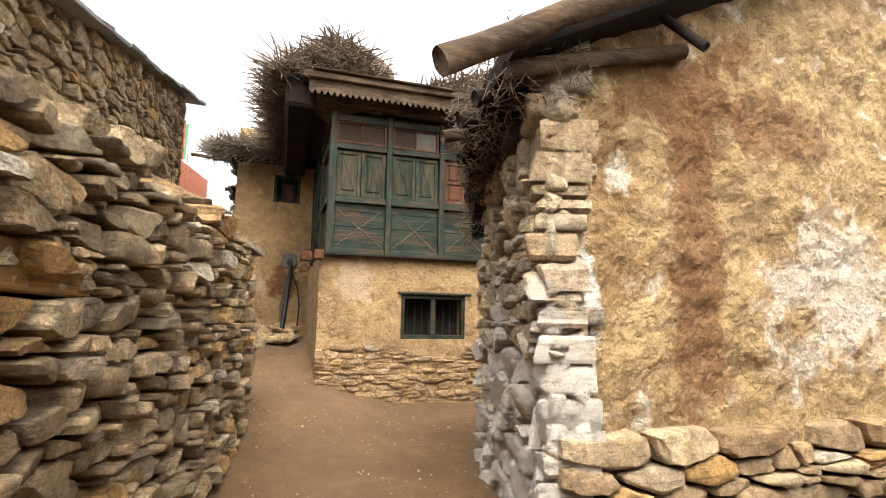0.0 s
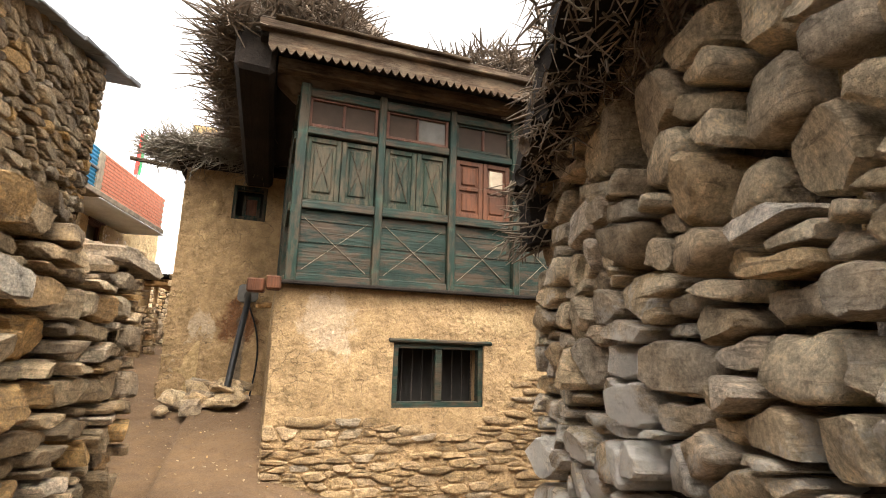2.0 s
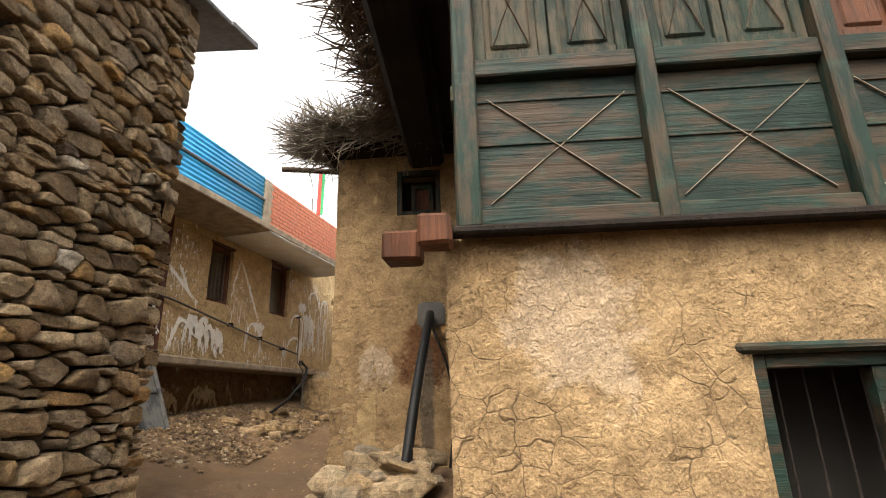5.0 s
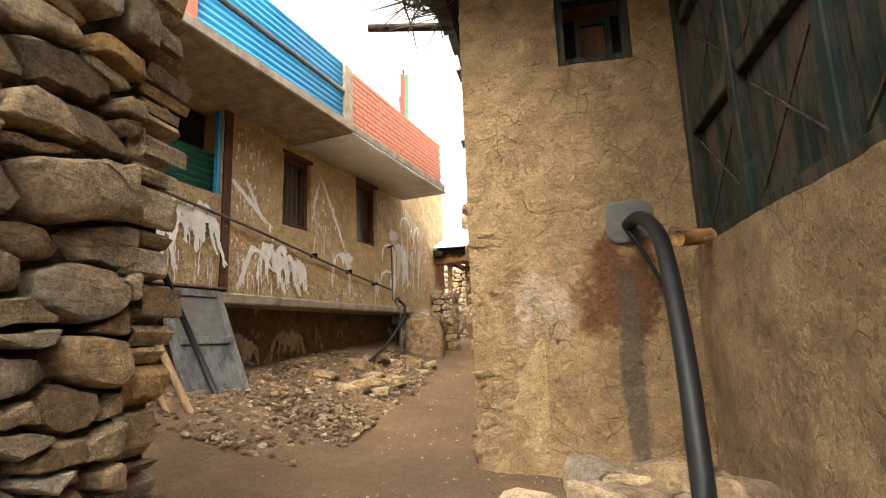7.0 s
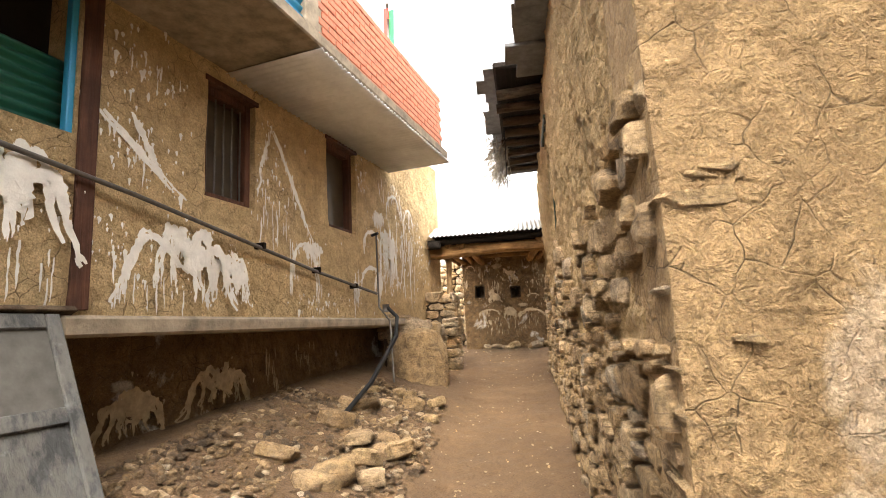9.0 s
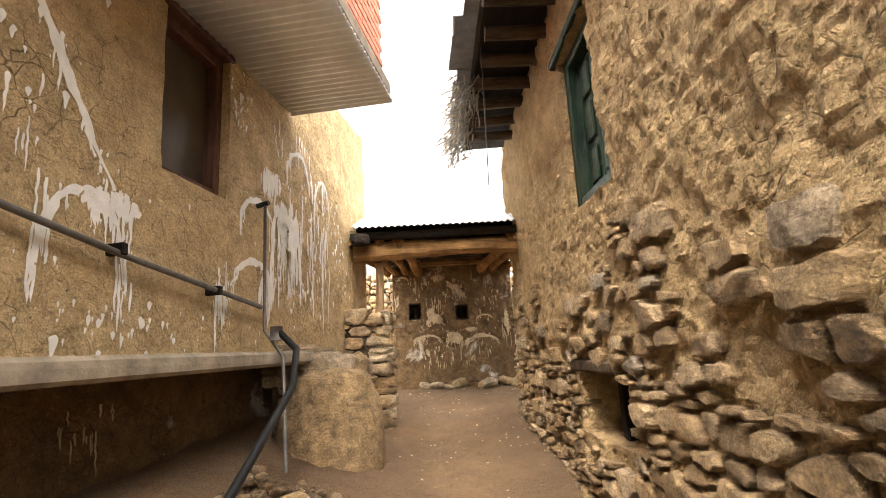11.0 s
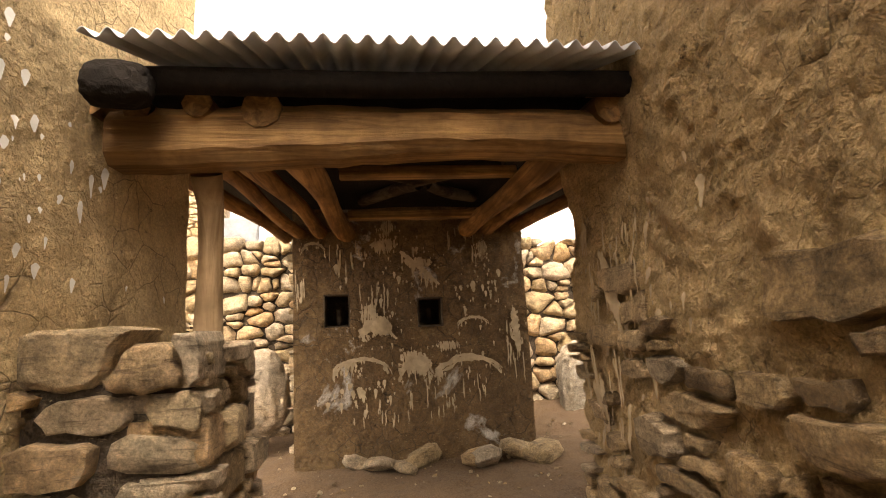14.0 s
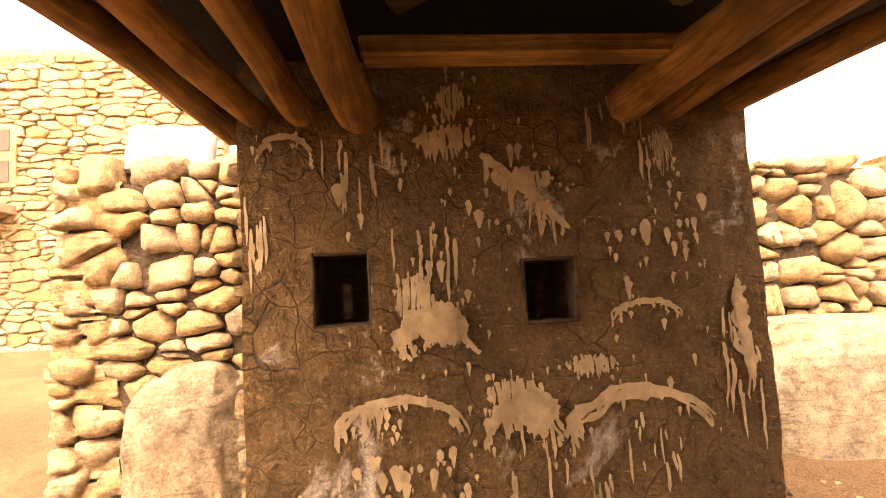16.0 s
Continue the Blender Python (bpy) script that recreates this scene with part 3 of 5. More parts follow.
# ---- ground ----
def lerp_table(t, table):
    if t <= table[0][0]:
        return table[0][1]
    for (a, x), (b, y) in zip(table, table[1:]):
        if t < b:
            return x + (y - x) * (t - a) / (b - a)
    return table[-1][1]


PROFILE = [(-30, -0.8), (0, 0.02), (4, 0.1), (7.4, 0.14), (8.6, 0.42), (10, 0.72), (12, 0.93), (14, 1.1), (16, 1.27), (18, 1.45), (20, 1.68), (21, 1.78), (24, 1.95), (30, 2.2), (60, 3.5)]


def ground_z(x, y):
    z = lerp_table(y, PROFILE)
    if 4.5 < y < 12:
        w = min(1, (y - 4.5) / 2.5) * min(1, max(0, (12 - y) / 2))
        z += w * 0.42 * min(1.0, max(0.0, (1.7 - x) / 1.3)) * (0.9 if x > -0.4 else 0.6)
    if 9.5 < y < 19:
        w = min(1, (y - 9.5) / 2) * min(1, (19 - y) / 1.5)
        z += w * 0.55 * min(1.0, max(0.0, (-x - 2.1) / 1.6))
    return z


def axis_steps(lo, hi, step, far):
    k = int((hi - lo) / step)
    mid = [lo + step * i for i in range(k + 1)]
    return [lo - f for f in reversed(far)] + mid + [mid[-1] + f for f in far]


gx = axis_steps(-7, 7, 0.07, (0.5, 2, 6, 20, 80, 300, 1500))
gy = axis_steps(-4, 28, 0.07, (0.5, 2, 6, 20, 80, 300, 1500))
gv, gf = [], []
for y in gy:
    for x in gx:
        z = ground_z(max(-12, min(12, x)), y)
        p = Vector((x, y, 0))
        if -8 < x < 8 and -5 < y < 29:
            z += 0.035 * noise.noise(p * 1.1) + 0.022 * noise.noise(p * 4) + 0.02 * noise.noise(p * 11)
        gv.append((x, y, z))
for j in range(len(gy) - 1):
    for i in range(len(gx) - 1):
        a = j * len(gx) + i
        gf.append((a, a + 1, a + len(gx) + 1, a + len(gx)))
ground = tagged(obj("ground", gv, gf, EARTH, smooth=True), "trodden brown earth lane with pebbles and dust", "ground", kind="structure")

# ---- walls of the place ----
# green-windowed house: front, its corner side, the wing beside it
FY = 7.65
wall_front = tagged(wall_mesh("wall_front", (0.5, FY), (1, 0), 8.0, -0.4, 2.42, [(1.25, 2.3, 1.16, 1.84), (4.0, 4.62, 1.62, 2.05)], 0.4, MUD_PALE, amp=0.022, lower=0.03, seed=1), "ochre mud-plastered front wall over slate rubble", "wall", kind="structure")
wall_front_upper = tagged(wall_mesh("wall_front_upper", (4.42, FY), (1, 0), 4.1, 2.425, 4.9, [], 0.4, MUD, amp=0.022, seed=2), "plain ochre mud plaster wall beside the bay", "wall", kind="structure")
wall_corner = tagged(wall_mesh("wall_corner", (0.5, 11.3), (0, -1), 3.64, -0.2, 2.42, [], 0.35, MUD, amp=0.022, lower=0.03, seed=3), "ochre mud plaster side wall under the green bay", "wall", kind="structure")
wall_wing = tagged(wall_mesh("wall_wing", (-1.06, 11.3), (1, 0), 1.75, 0.3, 4.78, [(0.76, 1.31, 3.92, 4.53)], 0.4, MUD_WING, amp=0.02, rough_top=0.08, seed=4), "tall ochre mud plaster wall with a tiny window", "wall", kind="structure")
wall_lane = tagged(wall_mesh("wall_lane", (-0.98, 19.35), (-0.008, -1), 8.04, 0.5, 5.5, [(3.15, 3.9, 3.32, 4.5), (2.95, 3.9, 1.78, 2.2)], 0.5, MUD_LANE, amp=0.03, lower=0.03, cell=0.026, seed=5, lump=0.03), "rough ochre mud wall with stones showing low down", "wall", kind="structure")
for o_, (a, b, c, d, z0, z1) in (("wall_lane_end", (-0.9, 19.34, 6.0, 19.75, 0.8, 3.9)),):
    tagged(wall_mesh(o_, (b * 0 + 6.0, 19.36), (-1, 0), 6.5, z0, z1, [], 0.4, MUD_DARK, seed=6), "brown mud end wall beside the porch", "wall", kind="structure")
# whitewash-splashed house
LO, LD = Vector((-4.55, 10.61, 0)), Vector((0.87, 4.6, 0)).normalized()
LN = Vector((LD.y, -LD.x, 0))


def on_left(y, off=0.0):
    """Distance along the splashed house's front to a place with that y, and the place itself."""
    u = (y - LO.y) / LD.y
    return u, LO + LD * u + LN * off


U = lambda y: on_left(y)[0]
wall_splashed = tagged(wall_mesh("wall_splashed", (LO.x, LO.y), LD.xy, U(19.3), 2.36, 5.3, [(U(13.68), U(14.28), 3.47, 4.5), (U(15.52), U(16.18), 3.53, 4.62), (U(11.2), U(12.62), 3.62, 4.66)], 0.3, MUD_LEFT, cell=0.06, amp=0.012, seed=7), "ochre mud wall splashed with white lime wash", "wall", kind="structure")
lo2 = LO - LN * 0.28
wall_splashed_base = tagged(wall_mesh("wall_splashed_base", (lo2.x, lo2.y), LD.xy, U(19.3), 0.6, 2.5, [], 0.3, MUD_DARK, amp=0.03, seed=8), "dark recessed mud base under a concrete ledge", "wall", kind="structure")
# tall rubble house
TX = -1.72
wall_tall = tagged(wall_mesh("wall_tall", (TX - 0.05, -3.0), (0, 1), 12.0, -0.5, 2.0, [], 0.3, MUD_CORE, cell=0.3, amp=0.0), "tall warm fieldstone rubble house wall", "wall", kind="structure")
tall_top = lambda y: 2.62 + 0.275 * y
TE = 9.0
tv = [(TX - 0.05, -3, 1.9), (TX - 0.05, TE, 1.9), (TX - 0.05, TE, tall_top(TE)), (TX - 0.05, -3, tall_top(-3)), (-6.0, -3, 1.9), (-6.0, TE, 1.9), (-6.0, TE, tall_top(TE)), (-6.0, -3, tall_top(-3)), (-6, -3, -0.5), (-6, TE, -0.5), (TX - 0.05, TE, -0.5)]
obj("core", tv, [(0, 1, 2, 3), (1, 5, 6, 2), (4, 7, 6, 5), (0, 3, 7, 4), (3, 2, 6, 7), (1, 10, 9, 5)], MUD_CORE, wall_tall)
# low drystone wall
DA, DB = Vector((-0.98, -0.2, 0)), Vector((-0.36, 5.85, 0))
DD = (DB - DA).normalized()
DL = (DB - DA).length
dry_top = lambda u: 2.05 + 0.035 * u + 0.07 * math.sin(u * 3.1) + 0.05 * math.sin(u * 7.7)
wall_dry = tagged(wall_mesh("wall_dry", (DA - DD * 3).xy + Vector((-0.16, 0)), DD.xy, DL + 2.85, -0.4, 1.98, [], 0.45, MUD_CORE, cell=0.3, amp=0.0), "low drystone wall of loose brown slabs", "wall", kind="structure")
terrace = tagged(boxed("terrace", (-1.74, -3, -0.3), (-0.9, 5.6, 1.75), EARTH, rough=0.02), "earth fill behind the drystone wall", "ground", kind="structure")
# plastered building with the stone flank
RA, RB = Vector((1.42, 2.5, 0)), Vector((2.05, 5.0, 0))
RD = (RA - RB).normalized()
wall_plaster = tagged(wall_mesh("wall_plaster", (1.56, 2.52), (1, 0), 4.5, 0.62, 5.0, [], 0.4, MUD_SPOT, amp=0.05, cell=0.03, seed=9, lump=0.02), "blotched ochre plaster wall with lime and rust stains", "wall", kind="structure")
for v in wall_plaster.data.vertices:
    v.co.z = min(v.co.z, 3.1 + 0.5 * (v.co.x - 1.3))
wall_flank = tagged(wall_mesh("wall_flank", (RB.x + 0.12, RB.y), RD.xy, (RA - RB).length - 0.2, -0.3, 3.3, [], 0.35, MUD_CORE, cell=0.3, amp=0.0), "rough grey fieldstone flank wall with lime traces", "wall", kind="structure")
tagged(boxed("wall_flank_back", (2.12, 4.6, -0.3), (6.0, 5.0, 3.2), MUD_DARK, rough=0.01), "plain rear wall of the plastered building", "wall", kind="structure")
tagged(boxed("wall_plaster_foot", (1.62, 2.56, -0.3), (6.0, 2.95, 0.63), MUD_CORE, rough=0.01), "earth core of the plinth", "wall", kind="structure")
# the hut under the porch
HY = 21.1
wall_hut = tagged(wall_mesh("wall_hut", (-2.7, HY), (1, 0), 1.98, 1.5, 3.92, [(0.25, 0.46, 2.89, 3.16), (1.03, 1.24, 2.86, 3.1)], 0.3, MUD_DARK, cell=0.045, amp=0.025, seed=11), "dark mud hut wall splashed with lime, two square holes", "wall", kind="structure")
tagged(boxed("wall_hut_back", (-2.66, HY + 0.32, 1.5), (-0.76, HY + 1.4, 3.9), MUD_CORE, rough=0.01), "dark core of the hut", "wall", kind="structure")
wall_dry_back = tagged(boxed("wall_dry_back", (-4.1, 22.42, 1.6), (-2.3, 22.8, 3.75), MUD_CORE, rough=0.01), "golden drystone wall beside the hut", "wall", kind="structure")
wall_dry_yard = tagged(boxed("wall_dry_yard", (-0.75, 23.15, 1.6), (5.0, 23.5, 3.85), MUD_CORE, rough=0.01), "golden drystone yard wall behind a boulder", "wall", kind="structure")
# plain walls that close the place behind the camera
tagged(boxed("wall_rear", (-6, -3.6, -0.8), (6, -3.3, 3.4), MUD_DARK), "plain mud wall closing the lane", "wall", kind="structure")
tagged(boxed("wall_side", (5.6, -3.3, -0.8), (5.9, 2.9, 3.4), MUD_DARK), "plain mud wall at the yard's edge", "wall", kind="structure")


# ---- green bay window ----
bay = thing("bay_window", (2.4, 7.6, 2.4), "weathered green carved wooden bay with panelled shutters", "bay window")
BY = 7.6
XS = [0.62, 1.49, 2.35, 3.17, 3.98, 4.36]
Z0, Z1, Z2, Z3 = 2.42, 3.21, 4.04, 4.52
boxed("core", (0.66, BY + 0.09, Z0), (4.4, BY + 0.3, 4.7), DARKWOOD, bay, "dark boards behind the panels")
for i, x in enumerate(XS):
    w = 0.085 if i else 0.11
    boxed("column", (x - w / 2, BY - 0.05, Z0), (x + w / 2, BY + 0.1, 4.62), GREEN, bay)
for z, h, nm in ((Z0 - 0.01, 0.1, "sill_rail"), (Z1, 0.1, "rail"), (Z2, 0.09, "rail"), (Z3 - 0.03, 0.11, "head_rail")):
    for a, b in zip(XS, XS[1:]):
        boxed(nm, (a + 0.04, BY - 0.035, z - h / 2 + 0.04), (b - 0.04, BY + 0.09, z + h / 2 + 0.04), GREEN_H, bay)


def diagonal(name, a, b, y, w, material, parent):
    a, b = Vector((a[0], y, a[1])), Vector((b[0], y, b[1]))
    ang = math.atan2(b.z - a.z, b.x - a.x)
    L = (b - a).length
    return boxed(name, (-L / 2, -0.006, -w / 2), (L / 2, 0.006, w / 2), material, parent, "", Matrix.Translation((a + b) / 2) @ Matrix.Rotation(-ang, 4, "Y"), 0.003, 0)


def frame_ring(name, x0, x1, z0, z1, y0, y1, w, material, parent, label=""):
    bm = bmesh.new()
    for lo, hi in (((x0, y0, z0), (x0 + w, y1, z1)), ((x1 - w, y0, z0), (x1, y1, z1)), ((x0 + w, y0 + 0.001, z0), (x1 - w, y1 - 0.001, z0 + w)), ((x0 + w, y0 + 0.001, z1 - w), (x1 - w, y1 - 0.001, z1))):
        box(bm, lo, hi, None, 0.004, 0.001)
    return part(name, bm, material, parent, label)


for i, (a, b) in enumerate(zip(XS, XS[1:])):
    x0, x1 = a + 0.05, b - 0.05
    zb, zt = Z0 + 0.08, Z1 - 0.01
    mid = (zb + zt) / 2
    pan = boxed("lower_panel", (x0 - 0.01, BY + 0.03, zb), (x1 + 0.01, BY + 0.07, zt), GREEN_H, bay, "green boards crossed by thin battens")
    if i < 4:
        diagonal("batten", (x0 + 0.05, zb + 0.05), (x1 - 0.05, zt - 0.1), BY + 0.026, 0.003, CONCRETE, pan)
        diagonal("batten", (x0 + 0.05, zt - 0.1), (x1 - 0.05, zb + 0.05), BY + 0.022, 0.003, CONCRETE, pan)
        boxed("seam", (x0, BY + 0.02, mid - 0.006), (x1, BY + 0.034, mid + 0.006), GREEN, pan, "", None, 0.002, 0)
        boxed("seam", (x0, BY + 0.02, zt - 0.12), (x1, BY + 0.034, zt - 0.11), GREEN, pan, "", None, 0.002, 0)
    # a pair of shutters
    red = i == 2
    zb, zt = Z1 + 0.1, Z2 - 0.02
    n = 2 if i < 4 else 1
    wd = (x1 - x0) / n
    for k in range(n):
        s0, s1 = x0 + wd * k + 0.004, x0 + wd * (k + 1) - 0.004
        m1 = REDWOOD if red else GREEN_P
        sh = boxed("shutter", (s0, BY + 0.035, zb), (s1, BY + 0.06, zt), m1, bay, "reddish brown panelled shutter" if red else "faded green panelled shutter")
        frame_ring("stile_frame", s0, s1, zb, zt, BY + 0.01, BY + 0.045, 0.055, m1, sh)
        if red:
            zm = (zb + zt) / 2
            boxed("cross_rail", (s0 + 0.056, BY + 0.012, zm - 0.025), (s1 - 0.056, BY + 0.044, zm + 0.025), m1, sh)
            for q0, q1 in ((zb + 0.08, zm - 0.05), (zm + 0.05, zt - 0.08)):
                boxed("raised_panel", (s0 + 0.085, BY + 0.02, q0), (s1 - 0.085, BY + 0.05, q1), CONCRETE if (k == 1 and q1 > zm + 0.1) else m1, sh, "bare pale panel" if (k == 1 and q1 > zm + 0.1) else "", None, 0.012)
        else:
            boxed("raised_panel", (s0 + 0.085, BY + 0.02, zb + 0.085), (s1 - 0.085, BY + 0.05, zt - 0.085), m1, sh, "", None, 0.012)
            if i < 3:
                diagonal("cross_batten", (s0 + 0.1, zb + 0.1), (s1 - 0.1, zt - 0.1), BY + 0.017, 0.006, BOARD, sh)
                diagonal("cross_batten", (s0 + 0.1, zt - 0.1), (s1 - 0.1, zb + 0.1), BY + 0.013, 0.006, BOARD, sh)
    # fanlight
    fl = frame_ring("fanlight", x0, x1, Z2 + 0.1, Z3 - 0.03, BY + 0.0, BY + 0.06, 0.035, FRAMEWOOD if i != 2 else GREEN_H, bay, "narrow fanlight with dusty panes")
    xm = (x0 + x1) / 2
    boxed("mullion", (xm - 0.015, BY + 0.005, Z2 + 0.135), (xm + 0.015, BY + 0.055, Z3 - 0.065), FRAMEWOOD, fl)
    for k, (p0, p1) in enumerate(((x0 + 0.035, xm - 0.015), (xm + 0.015, x1 - 0.035))):
        boxed("pane", (p0, BY + 0.035, Z2 + 0.135), (p1, BY + 0.045, Z3 - 0.065), CEMENT if (i == 1 and k == 1) else FANPANE, fl, "pale blue-grey paper-backed pane" if (i == 1 and k == 1) else "", None, 0.001, 0)
# the bay's flank, towards the wing
SX = 0.575
boxed("flank_core", (SX + 0.06, 7.72, Z0), (SX + 0.2, 11.1, 4.7), DARKWOOD, bay, "dark boards behind the flank panels")
YS = [7.72, 8.6, 9.5, 10.35, 11.2]
for y in YS[1:]:
    boxed("column", (SX - 0.05, y - 0.045, Z0), (SX + 0.1, y + 0.045, 4.62), GREEN, bay)
for z in (Z0 + 0.03, Z1 + 0.04, Z2 + 0.04, Z3):
    for a, b in zip(YS, YS[1:]):
        boxed("rail", (SX - 0.035, a + 0.045, z - 0.05), (SX + 0.09, b - 0.045, z + 0.05), GREEN_P, bay)
for a, b in zip(YS, YS[1:]):
    for z0, z1 in ((Z0 + 0.09, Z1 - 0.02), (Z1 + 0.1, Z2 - 0.02), (Z2 + 0.1, Z3 - 0.06)):
        pn = boxed("flank_panel", (SX + 0.02, a + 0.05, z0), (SX + 0.058, b - 0.05, z1), GREEN_P, bay, "pale green flank panel with crossed battens")
        if z1 < Z2:
            for s in (1, -1):
                ym, zm, L = (a + b) / 2, (z0 + z1) / 2, math.hypot(b - a - 0.15, z1 - z0 - 0.1)
                ang = math.atan2((z1 - z0 - 0.1) * s, b - a - 0.15)
                boxed("batten", (-0.005, -L / 2, -0.006), (0.005, L / 2, 0.006), BOARD, pn, "", Matrix.Translation((SX + 0.012 - 0.004 * s, ym, zm)) @ Matrix.Rotation(ang, 4, "X"), 0.002, 0)
# corner sill beam under the bay
sill = thing("sill_beam", (2.4, 7.55, 2.36), "weathered sill timbers crossing at the bay's corner", "beam")
boxed("long_timber", (0.45, 7.53, 2.385), (4.5, 7.64, 2.428), DARKWOOD, sill, "", None, 0.012, 0.006)
boxed("beam_end", (0.4, 7.4, 2.3), (0.54, 7.52, 2.44), REDWOOD, sill, "", None, 0.015, 0.006)
boxed("beam_end", (0.22, 7.56, 2.29), (0.39, 7.72, 2.42), REDWOOD, sill, "", None, 0.015, 0.006)
# eave: scalloped fascia, roof deck, earth and brushwood
eave = thing("eave", (2.3, 7.4, 4.75), "overhanging flat roof eave with a scalloped wooden fascia", "roof")
bm = bmesh.new()
edge = [(0.2, 4.87), (5.8, 4.87)]
for k in range(61, -1, -1):
    x = 0.2 + k * 0.0903
    edge += [(x + 0.088, 4.72), (x + 0.066, 4.675), (x + 0.044, 4.655), (x + 0.022, 4.675), (x, 4.72)]
f1 = [bm.verts.new((p[0], 7.12, p[1])) for p in edge]
f2 = [bm.verts.new((p[0], 7.145, p[1])) for p in edge]
bm.faces.new(f1)
bm.faces.new(list(reversed(f2)))
for i in range(len(edge)):
    j = (i + 1) % len(edge)
    bm.faces.new((f1[j], f1[i], f2[i], f2[j]))
part("fascia", bm, BOARD, eave, "brown scalloped fascia board")
boxed("deck", (0.1, 7.15, 4.84), (8.4, 11.4, 4.98), DARKWOOD, eave, "near-black roof boards", None, 0.01, 0.02)
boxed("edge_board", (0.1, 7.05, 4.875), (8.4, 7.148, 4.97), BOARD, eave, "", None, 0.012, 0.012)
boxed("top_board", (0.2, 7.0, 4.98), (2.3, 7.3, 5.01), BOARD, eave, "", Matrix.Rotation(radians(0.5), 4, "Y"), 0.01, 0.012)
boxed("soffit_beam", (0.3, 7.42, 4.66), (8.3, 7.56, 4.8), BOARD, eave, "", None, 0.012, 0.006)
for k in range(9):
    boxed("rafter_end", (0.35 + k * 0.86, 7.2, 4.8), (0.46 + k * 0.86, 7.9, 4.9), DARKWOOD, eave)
# plain near-black box stands in for the thatch of the side overhang
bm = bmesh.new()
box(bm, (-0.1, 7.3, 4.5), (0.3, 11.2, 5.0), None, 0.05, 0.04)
part("side_overhang", bm, DARKWOOD, eave, "near-black box standing in for the side thatch")


def heap(name, c, size, count, label, mat_=TWIG, len_=(0.15, 0.42), rad=(0.006, 0.018), lay=0.25):
    def place():
        a, r = rng.uniform(0, 6.28), math.sqrt(rng.random())
        x, y = c[0] + math.cos(a) * r * size[0], c[1] + math.sin(a) * r * size[1]
        return x - 0.2, y, c[2] + rng.random() * size[2] * (1 - r * r * 0.75)
    return tagged(sticks(name, count, place, len_, rad, mat_, lambda: (rng.uniform(-1, 1), rng.uniform(-1, 0.6), rng.uniform(-lay, lay + 0.25))), label, "brushwood", kind="stuff")


heap("brushwood_pile", (0.85, 7.85, 5.05), (0.8, 0.7, 0.9), 2200, "tangled heap of dry firewood branches on the roof")
heap("brushwood_pile", (3.6, 7.9, 5.05), (1.5, 0.7, 0.7), 2200, "loose heap of dry branches on the roof edge")
for c, s in (((0.85, 7.95, 5.03), (0.7, 0.5, 0.6)), ((3.7, 8.1, 5.03), (1.2, 0.5, 0.42))):
    boulder("brushwood_core", (c[0], c[1], c[2] + s[2] * 0.35), s, TWIG, "dense dark middle of the firewood heap", c[0])
# straw thatch hanging over the wing and the corner
heap("thatch", (-0.5, 11.3, 4.85), (1.0, 0.75, 0.35), 2600, "shaggy grey straw thatch on the wing roof", STRAW, (0.2, 0.5), (0.005, 0.012))
heap("thatch", (0.05, 9.3, 4.95), (0.3, 2.3, 0.4), 2600, "shaggy brush thatch over the side eave", TWIG, (0.2, 0.55), (0.006, 0.016))
tagged(boxed("wing_roof", (-1.2, 11.0, 4.72), (0.6, 13.0, 4.88), DARKWOOD, rough=0.03), "dark edge of the wing's earth roof", "roof")
sticks("thatch_fringe", 420, lambda: (rng.uniform(-1.35, 0.3), rng.uniform(10.75, 11.1), rng.uniform(4.72, 5.0)), (0.2, 0.5), (0.004, 0.01), STRAW, lambda: (rng.uniform(-1, 0.2), rng.uniform(-0.8, 0.1), rng.uniform(-0.55, 0.2)))["label"] = "loose straw fringe along the wing eave"


# ---- windows ----
def sunk_window(name, x0, x1, z0, z1, y, material, label, bars=5, mull=1, lintel=True, back=0.3):
    w = thing(name, ((x0 + x1) / 2, y + 0.1, z0), label, "window")
    frame_ring("window_frame", x0, x1, z0, z1, y + 0.02, y + 0.12, 0.06, material, w)
    for k in range(mull):
        xm = x0 + (x1 - x0) * (k + 1) / (mull + 1)
        boxed("mullion", (xm - 0.04, y + 0.03, z0 + 0.06), (xm + 0.04, y + 0.11, z1 - 0.06), material, w)
    for k in range(bars):
        xb = x0 + 0.06 + (x1 - x0 - 0.12) * (k + 0.5) / bars
        tube("bar", [(xb, y + 0.08, z0 + 0.05), (xb, y + 0.08, z1 - 0.05)], 0.005, DARKWOOD, w, sides=6)
    if lintel:
        boxed("lintel", (x0 - 0.06, y - 0.035, z1 - 0.01), (x1 + 0.1, y + 0.1, z1 + 0.045), material, w, "", None, 0.015, 0.012)
    boxed("unlit_sheet", (x0 - 0.05, y + back, z0 - 0.05), (x1 + 0.05, y + back + 0.05, z1 + 0.05), UNLIT_BLACK, w, "black sheet for the unlit room behind")
    return w


sunk_window("window", 1.75, 2.8, 1.16, 1.84, FY, GREEN_H, "low barred window in a weathered dark green frame", 8, 1, back=0.42)
sunk_window("window", 4.5, 5.12, 1.62, 2.05, FY, GREEN_H, "small low window with a dark green frame", 4, 1, back=0.42)
w = sunk_window("window", -0.3, 0.25, 3.92, 4.53, 11.3, GREEN, "tiny deep window with a green frame", 0, 0, False, 0.42)
frame_ring("inner_frame", -0.14, 0.14, 4.0, 4.4, 11.48, 11.56, 0.05, GREEN, w)
boxed("pane", (-0.09, 11.52, 4.05), (0.09, 11.54, 4.35), REDWOOD, w, "red-brown board pane")


